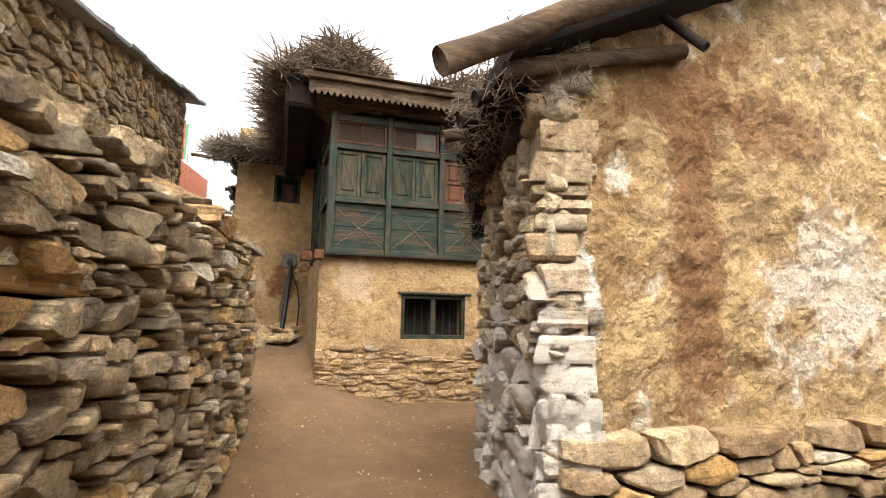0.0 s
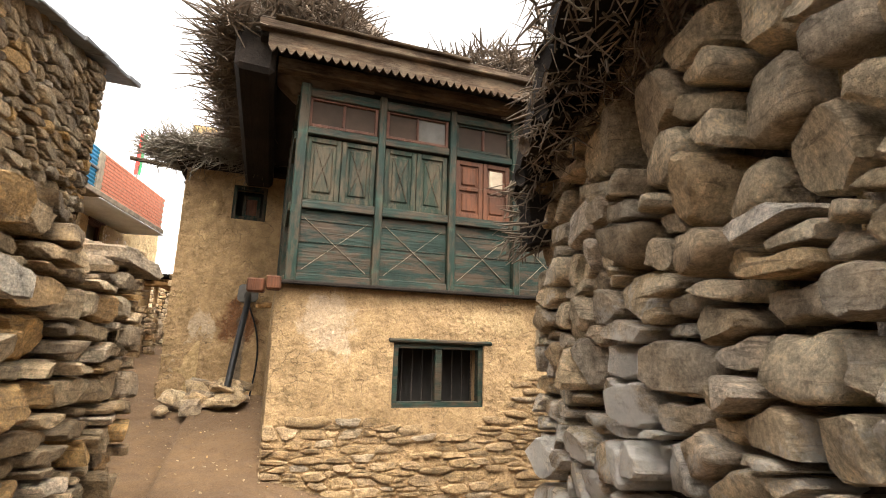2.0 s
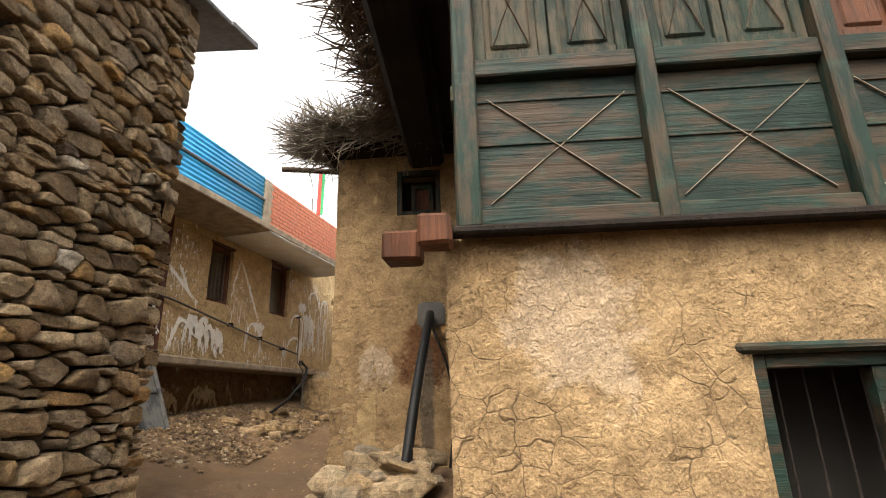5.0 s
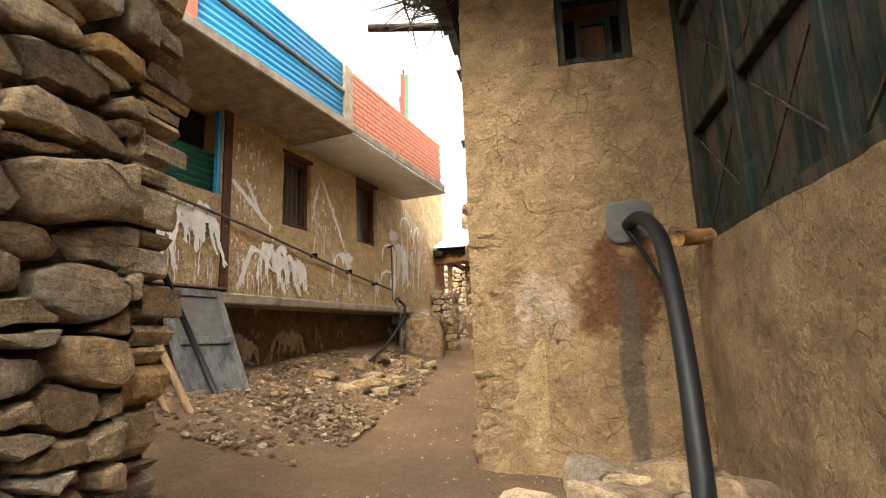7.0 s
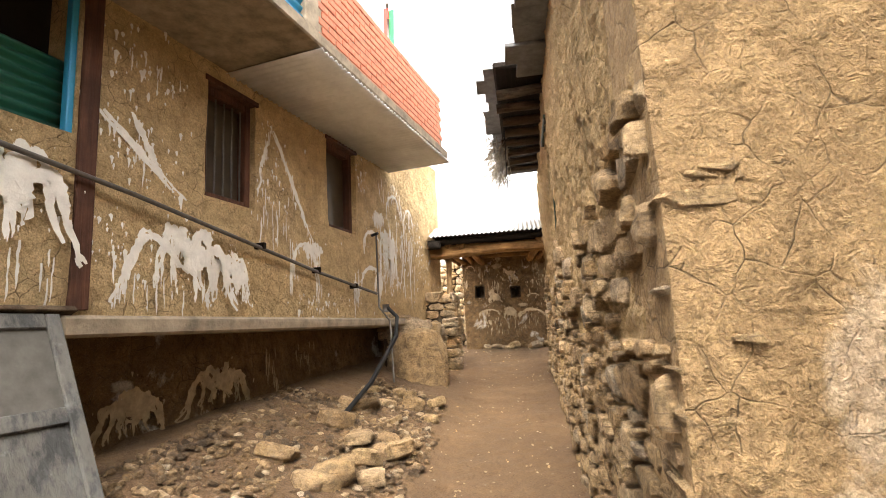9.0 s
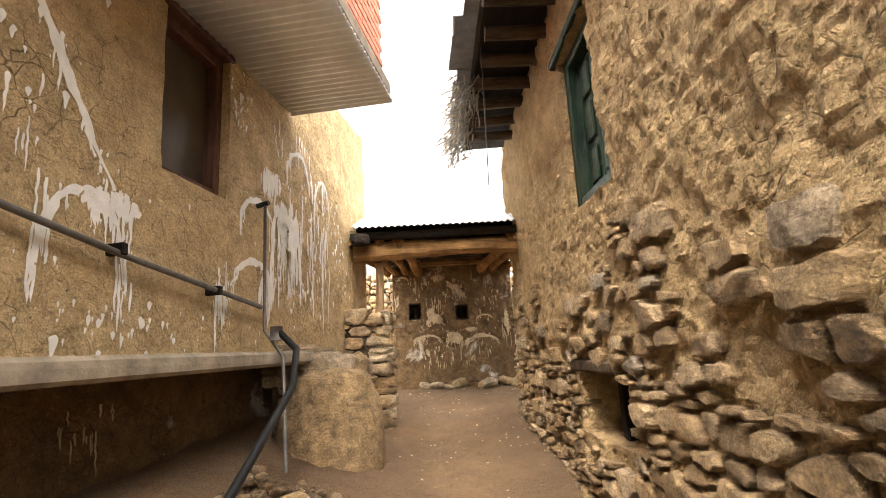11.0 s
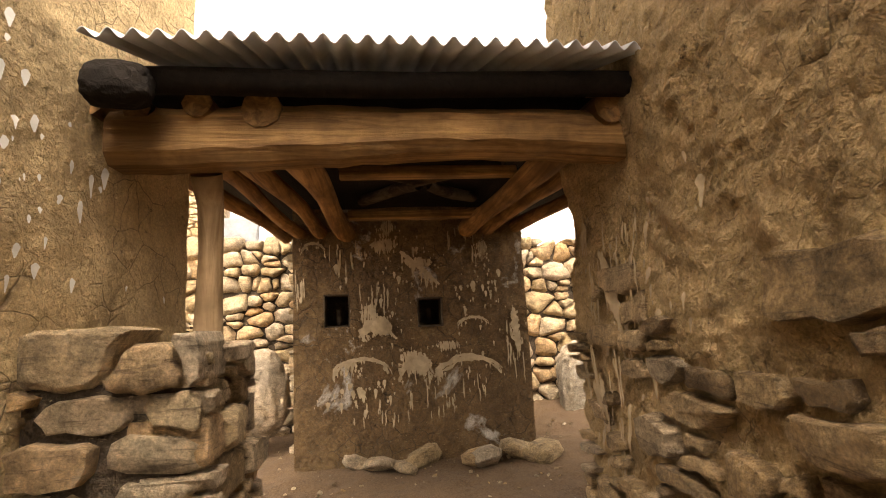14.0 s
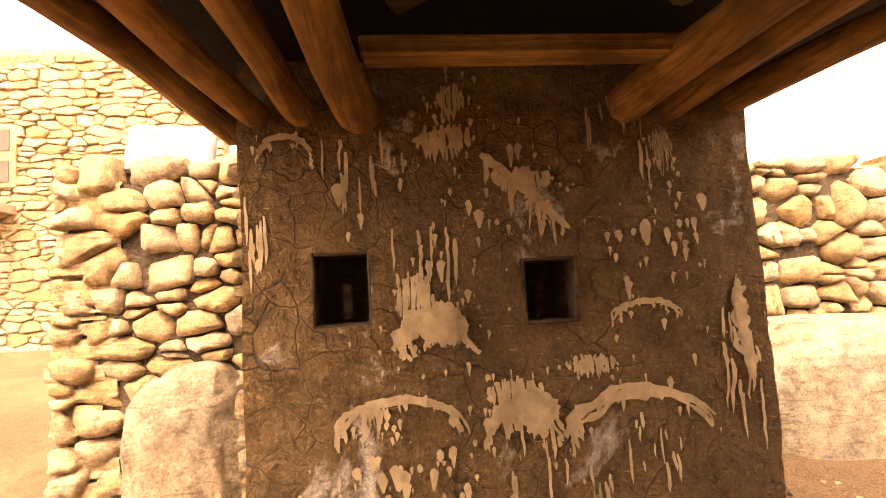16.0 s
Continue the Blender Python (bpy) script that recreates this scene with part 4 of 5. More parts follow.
def oriented(o, d):
    """Frame whose x runs along d and whose y points into the wall."""
    d = Vector(d).normalized()
    return Matrix(((d.x, -d.y, 0, o[0]), (d.y, d.x, 0, o[1]), (0, 0, 1, 0), (0, 0, 0, 1)))


LM = oriented((LO.x, LO.y), LD)


def lbox(name, lo, hi, material, parent=None, label="", bevel=0.006, rough=0.003):
    return boxed(name, lo, hi, material, parent, label, LM, bevel, rough)


for ya, yb, z0, z1, glass in ((13.68, 14.28, 3.47, 4.5, 0), (15.52, 16.18, 3.53, 4.62, 1)):
    a, b = U(ya), U(yb)
    wi = thing("window", LM @ Vector(((a + b) / 2, 0.1, z0)), "tall recessed window with a red-brown wooden frame" + (" and dusty glass" if glass else " and iron bars"), "window")
    for lo, hi in (((a, 0.06, z0), (a + 0.07, 0.2, z1)), ((b - 0.07, 0.06, z0), (b, 0.2, z1)), ((a + 0.07, 0.061, z1 - 0.08), (b - 0.07, 0.199, z1)), ((a + 0.07, 0.061, z0), (b - 0.07, 0.199, z0 + 0.06))):
        lbox("frame_bar", lo, hi, FRAMEWOOD, wi)
    lbox("lintel", (a - 0.03, -0.02, z1 - 0.005), (b + 0.03, 0.1, z1 + 0.045), FRAMEWOOD, wi)
    lbox("pane", (a + 0.06, 0.15, z0 + 0.05), (b - 0.06, 0.16, z1 - 0.07), GLASSDARK, wi, "dusty dark pane")
    if not glass:
        for k in range(5):
            ub = a + 0.1 + (b - a - 0.2) * k / 4
            tube("bar", [LM @ Vector((ub, 0.1, z0 + 0.05)), LM @ Vector((ub, 0.1, z1 - 0.06))], 0.008, STEEL, wi, sides=6)
    lbox("unlit_sheet", (a - 0.1, 0.32, z0 - 0.1), (b + 0.1, 0.36, z1 + 0.1), UNLIT_BLACK, wi)
# lane wall: panelled green shutters and a low hole
gw = thing("window", (-0.9, 15.83, 3.32), "deep-set window with dark green panelled shutters", "window")
for lo, hi in (((-0.96, 15.45, 3.32), (-0.84, 15.53, 4.5)), ((-0.96, 16.12, 3.32), (-0.84, 16.2, 4.5)), ((-0.958, 15.53, 3.32), (-0.842, 16.12, 3.4)), ((-0.958, 15.53, 4.42), (-0.842, 16.12, 4.5))):
    boxed("frame_bar", lo, hi, GREEN_DEEP, gw)
for y0 in (15.53, 15.83):
    sh = boxed("shutter", (-0.87, y0 + 0.004, 3.41), (-0.84, y0 + 0.288, 4.41), GREEN_DEEP, gw)
    for z0, z1 in ((3.47, 3.72), (3.78, 4.05), (4.11, 4.36)):
        boxed("raised_panel", (-0.89, y0 + 0.06, z0), (-0.868, y0 + 0.235, z1), GREEN_DEEP, sh, "", None, 0.012)
boxed("head_board", (-1.05, 15.38, 4.5), (-0.85, 16.3, 4.56), GREEN_DEEP, gw)
lw = thing("window", (-0.9, 15.95, 1.78), "low dark opening under a timber lintel", "window")
boxed("lintel", (-1.04, 15.3, 2.19), (-0.8, 16.55, 2.27), BOARD, lw, "", None, 0.015, 0.01)
boxed("jamb", (-0.9, 15.9, 1.78), (-0.82, 15.98, 2.19), DARKWOOD, lw)
boxed("unlit_sheet", (-0.55, 15.3, 1.7), (-0.5, 16.6, 2.3), UNLIT_BLACK, lw)

# ---- splashed house: ledge, cornice, parapet, gate ----
ledge = tagged(lbox("ledge", (U(12.45), -0.27, 2.33), (U(17.15), 0.3, 2.45), CONCRETE, None, "", 0.02, 0.012), "rough concrete ledge stained along its edge", "ledge", kind="structure")
cornice = tagged(lbox("cornice", (U(10.7), -1.0, 4.68), (U(17.1), 0.4, 4.8), CONCRETE, None, "", 0.015, 0.008), "thin overhanging concrete roof slab", "roof", kind="structure")
corr = corrugated("soffit_sheet", LM @ Vector((U(13.9), -1.0, 4.665)), LD, -LN, 44, 0.076, 0.012, 1.0, ZINC)
tagged(corr, "old corrugated shuttering sheet under the slab", "sheet")
para = thing("parapet", LM @ Vector((U(15.4), -0.9, 4.8)), "red brick parapet wall on the roof slab", "parapet")
lbox("mortar_core", (U(13.9), -0.93, 4.8), (U(17.05), -0.8, 5.62), CONCRETE, para, "pale mortar bed")
bme = bpy.data.meshes.new("brick")
bm = bmesh.new()
box(bm, (-0.11, -0.05, -0.033), (0.11, 0.05, 0.033), None, 0.006, 0)
bm.to_mesh(bme)
bm.free()
bme.materials.append(BRICKRED)
PU = U(17.05) - U(13.9)
for r in range(11):
    for c in range(int(PU / 0.232) + 1):
        u = U(13.9) + 0.11 + c * 0.232 + (0.116 if r % 2 else 0)
        if u > U(17.05) - 0.05:
            continue
        b_ = new("brick", bme)
        b_.parent, b_.matrix_parent_inverse = para, para.matrix_basis.inverted()
        b_.matrix_basis = LM @ Matrix.Translation((u, -0.889 + rng.uniform(-0.003, 0.003), 4.84 + r * 0.0745)) @ Matrix.Rotation(radians(rng.uniform(-1.2, 1.2)), 4, "Z")
lbox("pillar", (U(13.72), -0.98, 4.8), (U(13.9), -0.78, 5.6), CONCRETE, para, "concrete corner pillar")
para2 = tagged(lbox("parapet_stub", (U(10.75), -0.97, 4.8), (U(11.4), -0.8, 5.5), BRICKRED, None, "", 0.01, 0.006), "short red brick parapet with plastered pillar", "parapet")
fence = thing("sheet_fence", LM @ Vector((U(12.5), -0.92, 4.8)), "bright blue corrugated sheet fence with a steel rail", "fence")
corrugated("sheet", LM @ Vector((U(11.4), -0.93, 4.8)), (0, 0, 1), LD, 11, 0.076, 0.014, U(13.72) - U(11.4), BLUE, fence)
tube("rail", [LM @ Vector((U(11.4), -0.96, 5.2)), LM @ Vector((U(13.72), -0.96, 5.2))], 0.03, STEEL, fence)
tube("post", [LM @ Vector((U(15.5), -0.88, 5.6)), LM @ Vector((U(15.5), -0.88, 5.95))], 0.012, STEEL, fence)
gate = thing("sheet_shutter", LM @ Vector((U(11.9), 0.15, 3.6)), "green corrugated sheet closing a dark opening", "shutter")
corrugated("sheet", LM @ Vector((U(11.2), 0.12, 3.6)), (0, 0, 1), LD, 7, 0.076, 0.014, U(12.62) - U(11.2), GREENSHEET, gate)
lbox("unlit_sheet", (U(11.0), 0.33, 3.5), (U(12.7), 0.38, 4.8), UNLIT_BLACK, gate)
lbox("blue_post", (U(12.58), 0.02, 3.55), (U(12.64), 0.08, 4.66), BLUE, gate, "blue painted post")
lbox("pilaster", (U(12.64), -0.03, 2.5), (U(12.76), 0.02, 4.68), FRAMEWOOD, gate, "dark timber edge")
# grey door leaf leaning on the base
leaf = thing("door_leaf", LM @ Vector((U(12.2), -0.4, 1.35)), "old grey framed door leaf leaning on the wall", "door")
lm = LM @ Matrix.Translation((U(11.7), -0.72, 1.42)) @ Matrix.Rotation(radians(-24), 4, "X") @ Matrix.Diagonal((0.85, 1, 0.88, 1))
for lo, hi in (((0, 0, 0), (0.09, 0.05, 1.3)), ((0.8, 0, 0), (0.89, 0.05, 1.3)), ((0.09, 0.001, 0), (0.8, 0.049, 0.1)), ((0.09, 0.001, 0.6), (0.8, 0.049, 0.7)), ((0.09, 0.001, 1.2), (0.8, 0.049, 1.3))):
    boxed("door_frame", lo, hi, GREYWOOD, leaf, "", lm)
boxed("panel", (0.08, 0.02, 0.08), (0.81, 0.035, 0.62), GREYWOOD, leaf, "", lm)
boxed("panel", (0.08, 0.02, 0.68), (0.81, 0.035, 1.22), CEMENT, leaf, "dusty grey door panel", lm)
tagged(boxed("plank", (-0.1, -0.02, 1.31), (1.0, 0.14, 1.345), BOARD, None, "", lm, 0.006, 0.008), "loose weathered plank lying on the door leaf", "plank")
P_ = lambda y, off, z: LM @ Vector((U(y), -off, z))
tagged(tube("pole", [P_(11.5, 0.35, 2.9), P_(12.05, 0.75, 1.3)], 0.03, PIPE), "long dark pipe leaning on the wall", "pole")
tagged(tube("pole", [P_(11.4, 0.08, 3.75), P_(11.5, 0.35, 2.9)], 0.02, GREYWOOD), "grey-green pipe leaning on the wall", "pole")
tagged(tube("pole", log_points((-4.22, 11.0, 3.0), (-3.3, 11.35, 1.18), 8, 0.01), [0.03] * 8, TIMBER_Z, wobble=0.06), "crooked bare branch leaning on the wall", "pole")
tagged(tube("pole", log_points((-4.25, 11.0, 2.6), (-3.42, 11.25, 1.18), 8, 0.012), [0.024] * 8, TIMBER_Z, wobble=0.06), "second crooked branch leaning on the wall", "pole")

# pipes on the splashed house
wp = thing("water_pipe", P_(14.5, 0.06, 3.0), "thin steel water pipe clipped along the wall", "pipe")
tube("run", [P_(11.0, 0.07, 3.55), P_(13.0, 0.07, 3.3), P_(15.2, 0.07, 2.95), P_(16.55, 0.07, 2.78)], 0.017, STEEL, wp)
tube("riser", [P_(16.55, 0.09, 3.6), P_(16.55, 0.1, 2.6), P_(16.4, 0.33, 2.4), P_(16.4, 0.36, 1.5)], 0.012, STEEL, wp)
for y in (14.3, 15.2, 16.0):
    lbox("clip", (U(y) - 0.02, -0.1, 3.12 - (y - 14.3) * 0.16 - 0.03), (U(y) + 0.02, 0.02, 3.12 - (y - 14.3) * 0.16 + 0.03), DARKWOOD, wp)
tube("tap", [P_(16.55, 0.02, 3.58), P_(16.55, 0.12, 3.6)], 0.02, PIPE, wp)
dp = thing("drain_pipe", P_(15.5, 0.5, 1.4), "black drain hose sagging from under the ledge", "pipe")
tube("hose", [P_(16.45, 0.25, 2.6), P_(16.42, 0.42, 2.45), P_(16.2, 0.5, 2.2), P_(15.3, 0.62, 1.75), P_(14.2, 0.72, 1.38), P_(13.6, 0.7, 1.3)], 0.025, PIPE, dp, sides=12)
tube("collar", [P_(16.45, 0.25, 2.52), P_(16.45, 0.25, 2.62)], 0.045, STEEL, dp, sides=12)

# hose from the wing wall
hose = thing("water_hose", (0.3, 10.5, 0.6), "thick black plastic hose bending out of a cement patch", "hose")
def arc(pts, n=24):
    pts = [Vector(p) for p in pts]
    out = []
    for i in range(len(pts) - 1):
        p0, p1, p2, p3 = pts[max(i - 1, 0)], pts[i], pts[i + 1], pts[min(i + 2, len(pts) - 1)]
        for k in range(n // (len(pts) - 1) + 1):
            t = k / (n // (len(pts) - 1) + 1)
            out.append(0.5 * ((2 * p1) + (p2 - p0) * t + (2 * p0 - 5 * p1 + 4 * p2 - p3) * t * t + (3 * p1 - p0 - 3 * p2 + p3) * t ** 3))
    return out + [pts[-1]]
tube("hose", arc([(0.08, 11.33, 2.62), (0.12, 11.0, 2.62), (0.13, 10.5, 2.38), (0.08, 10.05, 1.85), (0.02, 9.72, 1.2), (0.0, 9.6, 0.6)]), 0.045, PIPE, hose, sides=14)
tube("cable", arc([(0.06, 11.33, 2.62), (0.12, 11.2, 2.5), (0.3, 11.1, 2.0), (0.34, 11.1, 1.5), (0.25, 11.05, 0.75)]), 0.014, PIPE, hose, "thin black cable", sides=8)
boulder("cement_patch", (0.1, 11.3, 2.66), (0.16, 0.03, 0.15), CEMENT, "grey cement patch round the hose", 8.3, 0, 0.5)
tagged(tube("pipe_stub", [(0.5, 10.9, 2.45), (0.28, 10.75, 2.42)], 0.05, TIMBER_X), "short red-brown timber peg in the wall", "peg")

# ---- porch ----
pb = thing("porch_beam", (-1.8, 18.75, 3.5), "great rough-hewn golden timber beam with dark checks", "beam")
bm = bmesh.new()
vs, fs = [], []
N = 26
for i in range(N + 1):
    u = i / N
    x = -2.98 + 2.16 * u
    h = 0.1 + 0.012 * math.sin(u * 7) + 0.008 * noise.noise(Vector((u * 9, 0, 0)))
    z = 3.585 + 0.025 * math.sin(u * 3.1) + 0.02 * u
    w = 0.1 + 0.01 * noise.noise(Vector((u * 6, 3, 0)))
    ring = [(-1, -0.6), (-0.6, -1), (0.6, -1), (1, -0.6), (1, 0.6), (0.6, 1), (-0.6, 1), (-1, 0.6)]
    for a, b in ring:
        vs.append((x, 18.75 + a * w + rng.uniform(-0.004, 0.004), z + b * h + rng.uniform(-0.005, 0.005)))
for i in range(N):
    for k in range(8):
        fs.append((i * 8 + k, i * 8 + (k + 1) % 8, (i + 1) * 8 + (k + 1) % 8, (i + 1) * 8 + k))
fs += [tuple(range(8)), tuple(N * 8 + k for k in reversed(range(8)))]
obj("timber", vs, fs, TIMBER_X, pb)
tagged(tube("upper_log", log_points((-3.0, 18.58, 3.75), (-0.85, 18.58, 3.77), 10, 0.006), [0.05] * 10, DARKWOOD, wobble=0.04), "dark round log under the sheet roof", "beam")
tagged(boxed("back_log", (-2.9, 18.8, 3.68), (-0.85, 19.05, 3.82), DARKWOOD, rough=0.01), "dark timber packing above the beam", "beam")
boulder("log_end", (-2.86, 18.5, 3.7), (0.11, 0.08, 0.08), DARKWOOD, "dark gnarled log end at the beam's head", 3.3)
post = thing("porch_post", (-2.76, 18.9, 2.84), "pale bare tree-trunk post carrying the beam", "post")
tube("trunk", [(-2.71, 18.98, 2.78), (-2.705, 18.97, 3.0), (-2.695, 18.95, 3.2), (-2.69, 18.92, 3.38), (-2.69, 18.86, 3.5)], [0.06, 0.052, 0.047, 0.05, 0.06], TIMBER_Z, post, sides=14, wobble=0.04)
for k, (xa, xb, r) in enumerate(((-3.05, -2.78, 0.055), (-2.86, -2.62, 0.05), (-2.66, -2.44, 0.055), (-2.42, -2.24, 0.075), (-1.05, -1.2, 0.075), (-0.85, -1.02, 0.06), (-0.45, -0.78, 0.055))):
    j = tube("joist", log_points((xa, 18.65, 3.7), (xb, 21.35, 3.7), 9, 0.015), [r * (1 + 0.1 * math.sin(i)) for i in range(9)], TIMBER_Y, wobble=0.05)
    tagged(j, "peeled golden pole joist of the porch", "joist", "porch joists")
for y, z in ((19.7, 3.74), (20.75, 3.72)):
    tagged(boxed("cross_plank", (-2.22, y - 0.05, z), (-1.15, y + 0.05, z + 0.06), TIMBER_X, rough=0.008), "hewn cross plank of the lantern ceiling", "plank", "ceiling planks")
for pts in (((-2.2, 19.75, 3.83), (-1.75, 20.05, 3.83)), ((-1.75, 20.05, 3.83), (-1.2, 19.75, 3.83)), ((-2.1, 20.6, 3.84), (-1.7, 20.2, 3.84)), ((-1.25, 20.6, 3.84), (-1.65, 20.2, 3.84))):
    tagged(tube("corner_pole", log_points(*pts, 6, 0.01), [0.045] * 6, BOARD, wobble=0.06), "short diagonal pole of the lantern ceiling", "pole", "lantern poles")
tagged(boxed("ceiling", (-3.1, 18.9, 3.9), (-0.35, 21.6, 3.96), DARKWOOD, rough=0.015), "near-black boards of the porch ceiling", "ceiling", kind="structure")
zr = corrugated("sheet_roof", (-2.96, 18.42, 3.845), (1, 0, 0.0), (0, 1, 0.36), 27, 0.076, 0.016, 2.9, ZINC)
tagged(zr, "galvanised corrugated sheet roof over the porch", "roof")
# pier under the post and the low stone bench
pier = tagged(boxed("pier", (-3.05, 18.45, 1.2), (-2.6, 19.15, 2.72), MUD_CORE, rough=0.01), "dry stone pier carrying the porch post", "pier")
bench = tagged(boxed("stone_bench", (-3.4, 17.0, 1.2), (-2.8, 18.44, 2.22), MUD_CORE, rough=0.02), "rough stone bench against the splashed wall", "bench")

# ---- boulders ----
boulder("boulder", (-3.0, 17.25, 1.7), (0.42, 0.62, 0.62), STONE_D, "large brown boulder beside the concrete ledge", 2.2, 12, 0.62)
boulder("boulder", (0.98, 22.55, 2.0), (0.88, 0.5, 0.66), BOULDER, "huge pale boulder at the yard wall", 4.4, -8, 0.55)
boulder("boulder", (-3.12, 21.75, 2.32), (0.28, 0.3, 0.38), BOULDER, "rounded upright boulder beside the hut", 7.1)
boulder("boulder", (-3.15, 10.95, 1.05), (0.13, 0.13, 0.11), STONE_H, "small pale round stone on the rubble", 1.7)

# ---- far house beyond the lane ----
far = thing("house", (-10, 31, 2.5), "pale rubble house with orange-brown wooden windows", "house")
wall_mesh("wall", (-17, 31), (1, 0), 11.0, 1.5, 9.0, [], 0.4, STONE_HS, far, cell=0.5, amp=0.03)
stone_wall(far, (-17, 30.96), (1, 0), 11.0, 2.2, 8.8, (0.3, 0.6, 0.16, 0.26), STONE_H, STONE_HS, near=None, depth=0.12, proud=0.05)
for x, z0, z1 in ((-10.9, 5.8, 7.2), (-12.0, 3.0, 4.9)):
    wi = boxed("window", (x - 0.5, 30.85, z0), (x + 0.5, 30.99, z1), TIMBER_Z, far, "orange-brown wooden window", None, 0.02)
    for k in (0, 1):
        for q in (0, 1):
            boxed("pane", (x - 0.4 + k * 0.42, 30.835, z0 + 0.12 + q * (z1 - z0) / 2), (x - 0.04 + k * 0.42, 30.845, z0 + (q + 1) * (z1 - z0) / 2 - 0.1), GLASSDARK, wi)
boxed("ledge", (-13.5, 29.6, 5.2), (-10.4, 31, 5.4), CONCRETE, far, "projecting concrete ledge")
# flags on poles
for x, y, z, cs in ((-3.3, 17.5, 7.7, (CLOTHR, CLOTHG)),):
    fp = thing("flag_pole", (x, y, 5.2), "thin pole with a hanging coloured flag", "flag")
    tube("pole", [(x, y, 5.28), (x, y, z)], 0.02, STEEL, fp)
    for k, c_ in enumerate(cs):
        boxed("flag", (x - 0.05 + 0.06 * k, y - 0.02, z - 1.3), (x + 0.03 + 0.06 * k, y + 0.02, z - 0.1), c_, fp, "", None, 0.01, 0.03)

# ---- right-hand eaves of the lane ----
le = thing("lane_eave", (-1.3, 17.2, 4.9), "ragged roof eave of poles, slates and straw", "roof")
for k in range(8):
    y = 15.6 + k * 0.42
    tube("rafter", log_points((-0.7, y, 4.98), (-1.5 - rng.uniform(0, 0.15), y, 4.95), 5, 0.012), [0.06] * 5, BOARD, le, wobble=0.05)
boxed("deck", (-1.55, 15.2, 5.05), (-0.6, 19.2, 5.13), DARKWOOD, le, "", None, 0.02, 0.02)
for k in range(14):
    y = 15.3 + k * 0.28
    boxed("slate", (-1.68 - rng.uniform(0, 0.12), y, 5.12), (-1.2, y + 0.3, 5.15), SLATE, le, "", None, 0.006, 0.015)
sticks("straw", 260, lambda: (rng.uniform(-1.75, -1.45), rng.uniform(17.2, 19.2), rng.uniform(4.9, 5.1)), (0.15, 0.4), (0.004, 0.009), STRAW, lambda: (rng.uniform(-0.8, 0.1), rng.uniform(-0.4, 0.4), rng.uniform(-0.9, 0)), le)
tagged(tube("cable", [(-1.5, 16.8, 5.1), (-1.52, 16.82, 3.75)], 0.006, PIPE, sides=6), "thin black cable hanging from the eave", "cable")
# slates and dark roof edge of the wing seen along the lane
for k in range(12):
    y = 11.4 + k * 0.33
    o_ = boxed("slate", (-1.3 - rng.uniform(0, 0.12), y, 5.0 + rng.uniform(0, 0.06)), (-0.8, y + 0.36, 5.04 + rng.uniform(0, 0.06)), SLATE, le, "", None, 0.006, 0.015)
tagged(tube("roof_pole", [(-0.9, 12.2, 4.95), (-2.1, 12.0, 5.0)], 0.04, BOARD, wobble=0.05), "roof pole end jutting from the wing eave", "pole")

# ---- roof of the plastered building ----
rr = thing("roof_edge", (1.6, 3.6, 2.9), "sagging roof edge of rough poles, boards and brush", "roof")
tube("edge_pole", log_points((0.68, 2.2, 2.74), (2.6, 2.15, 3.75), 12, 0.015), [0.075 - 0.0015 * i for i in range(12)], BOARD, rr, "thick bare pole along the eave", sides=12, wobble=0.05)
bm = bmesh.new()
dv = [(1.1, 2.3, 2.9), (1.25, 3.5, 2.84), (1.88, 5.1, 2.72), (6, 5.2, 4.9), (6, 2.1, 5.3)]
top_ = [bm.verts.new((x, y, z + 0.14)) for x, y, z in dv]
bot_ = [bm.verts.new(p) for p in dv]
bm.faces.new(list(reversed(bot_)))
bm.faces.new(top_)
for i in range(5):
    j = (i + 1) % 5
    bm.faces.new((bot_[i], bot_[j], top_[j], top_[i]))
bmesh.ops.recalc_face_normals(bm, faces=bm.faces[:])
part("deck", bm, DARKWOOD, rr, "near-black roof boards")
for k in range(9):
    t = k / 8
    a = Vector((1.12 + max(0, t - 0.38) * 1.3, 2.4 + 2.6 * t, 2.84 - 0.15 * t))
    tube("rafter", log_points(a + Vector((rng.uniform(-0.1, 0.06), 0, 0)), a + Vector((1.3, 0.1, 0.42)), 5, 0.015), [0.05] * 5, DARKWOOD if k % 3 else BOARD, rr, wobble=0.08)
sticks("brush", 3600, lambda: (lambda t: (1.14 + max(0, t - 0.38) * 1.45 + rng.uniform(-0.04, 0.5), 2.35 + 2.8 * t, 2.86 - 0.14 * t + rng.uniform(-0.12, 0.35)))(rng.random()), (0.05, 0.16), (0.002, 0.006), TWIG, lambda: (rng.uniform(-0.6, 0.6), rng.uniform(-0.8, 0.8), rng.uniform(-0.7, 0.2)), rr)
sticks("dangling_brush", 160, lambda: (rng.uniform(1.82, 2.0), rng.uniform(4.7, 5.15), rng.uniform(2.35, 2.85)), (0.08, 0.22), (0.003, 0.01), TWIG, lambda: (rng.uniform(-1, 0.2), rng.uniform(-0.3, 0.6), rng.uniform(-0.8, 0.2)), rr)
boxed("hanging_board", (1.86, 4.8, 2.36), (2.0, 5.02, 2.85), DARKWOOD, rr, "", None, 0.02, 0.04)
tagged(tube("bar", [(2.2, 2.42, 3.4), (2.3, 2.2, 3.1)], 0.03, DARKWOOD), "dark stick jutting from the plaster", "pole")
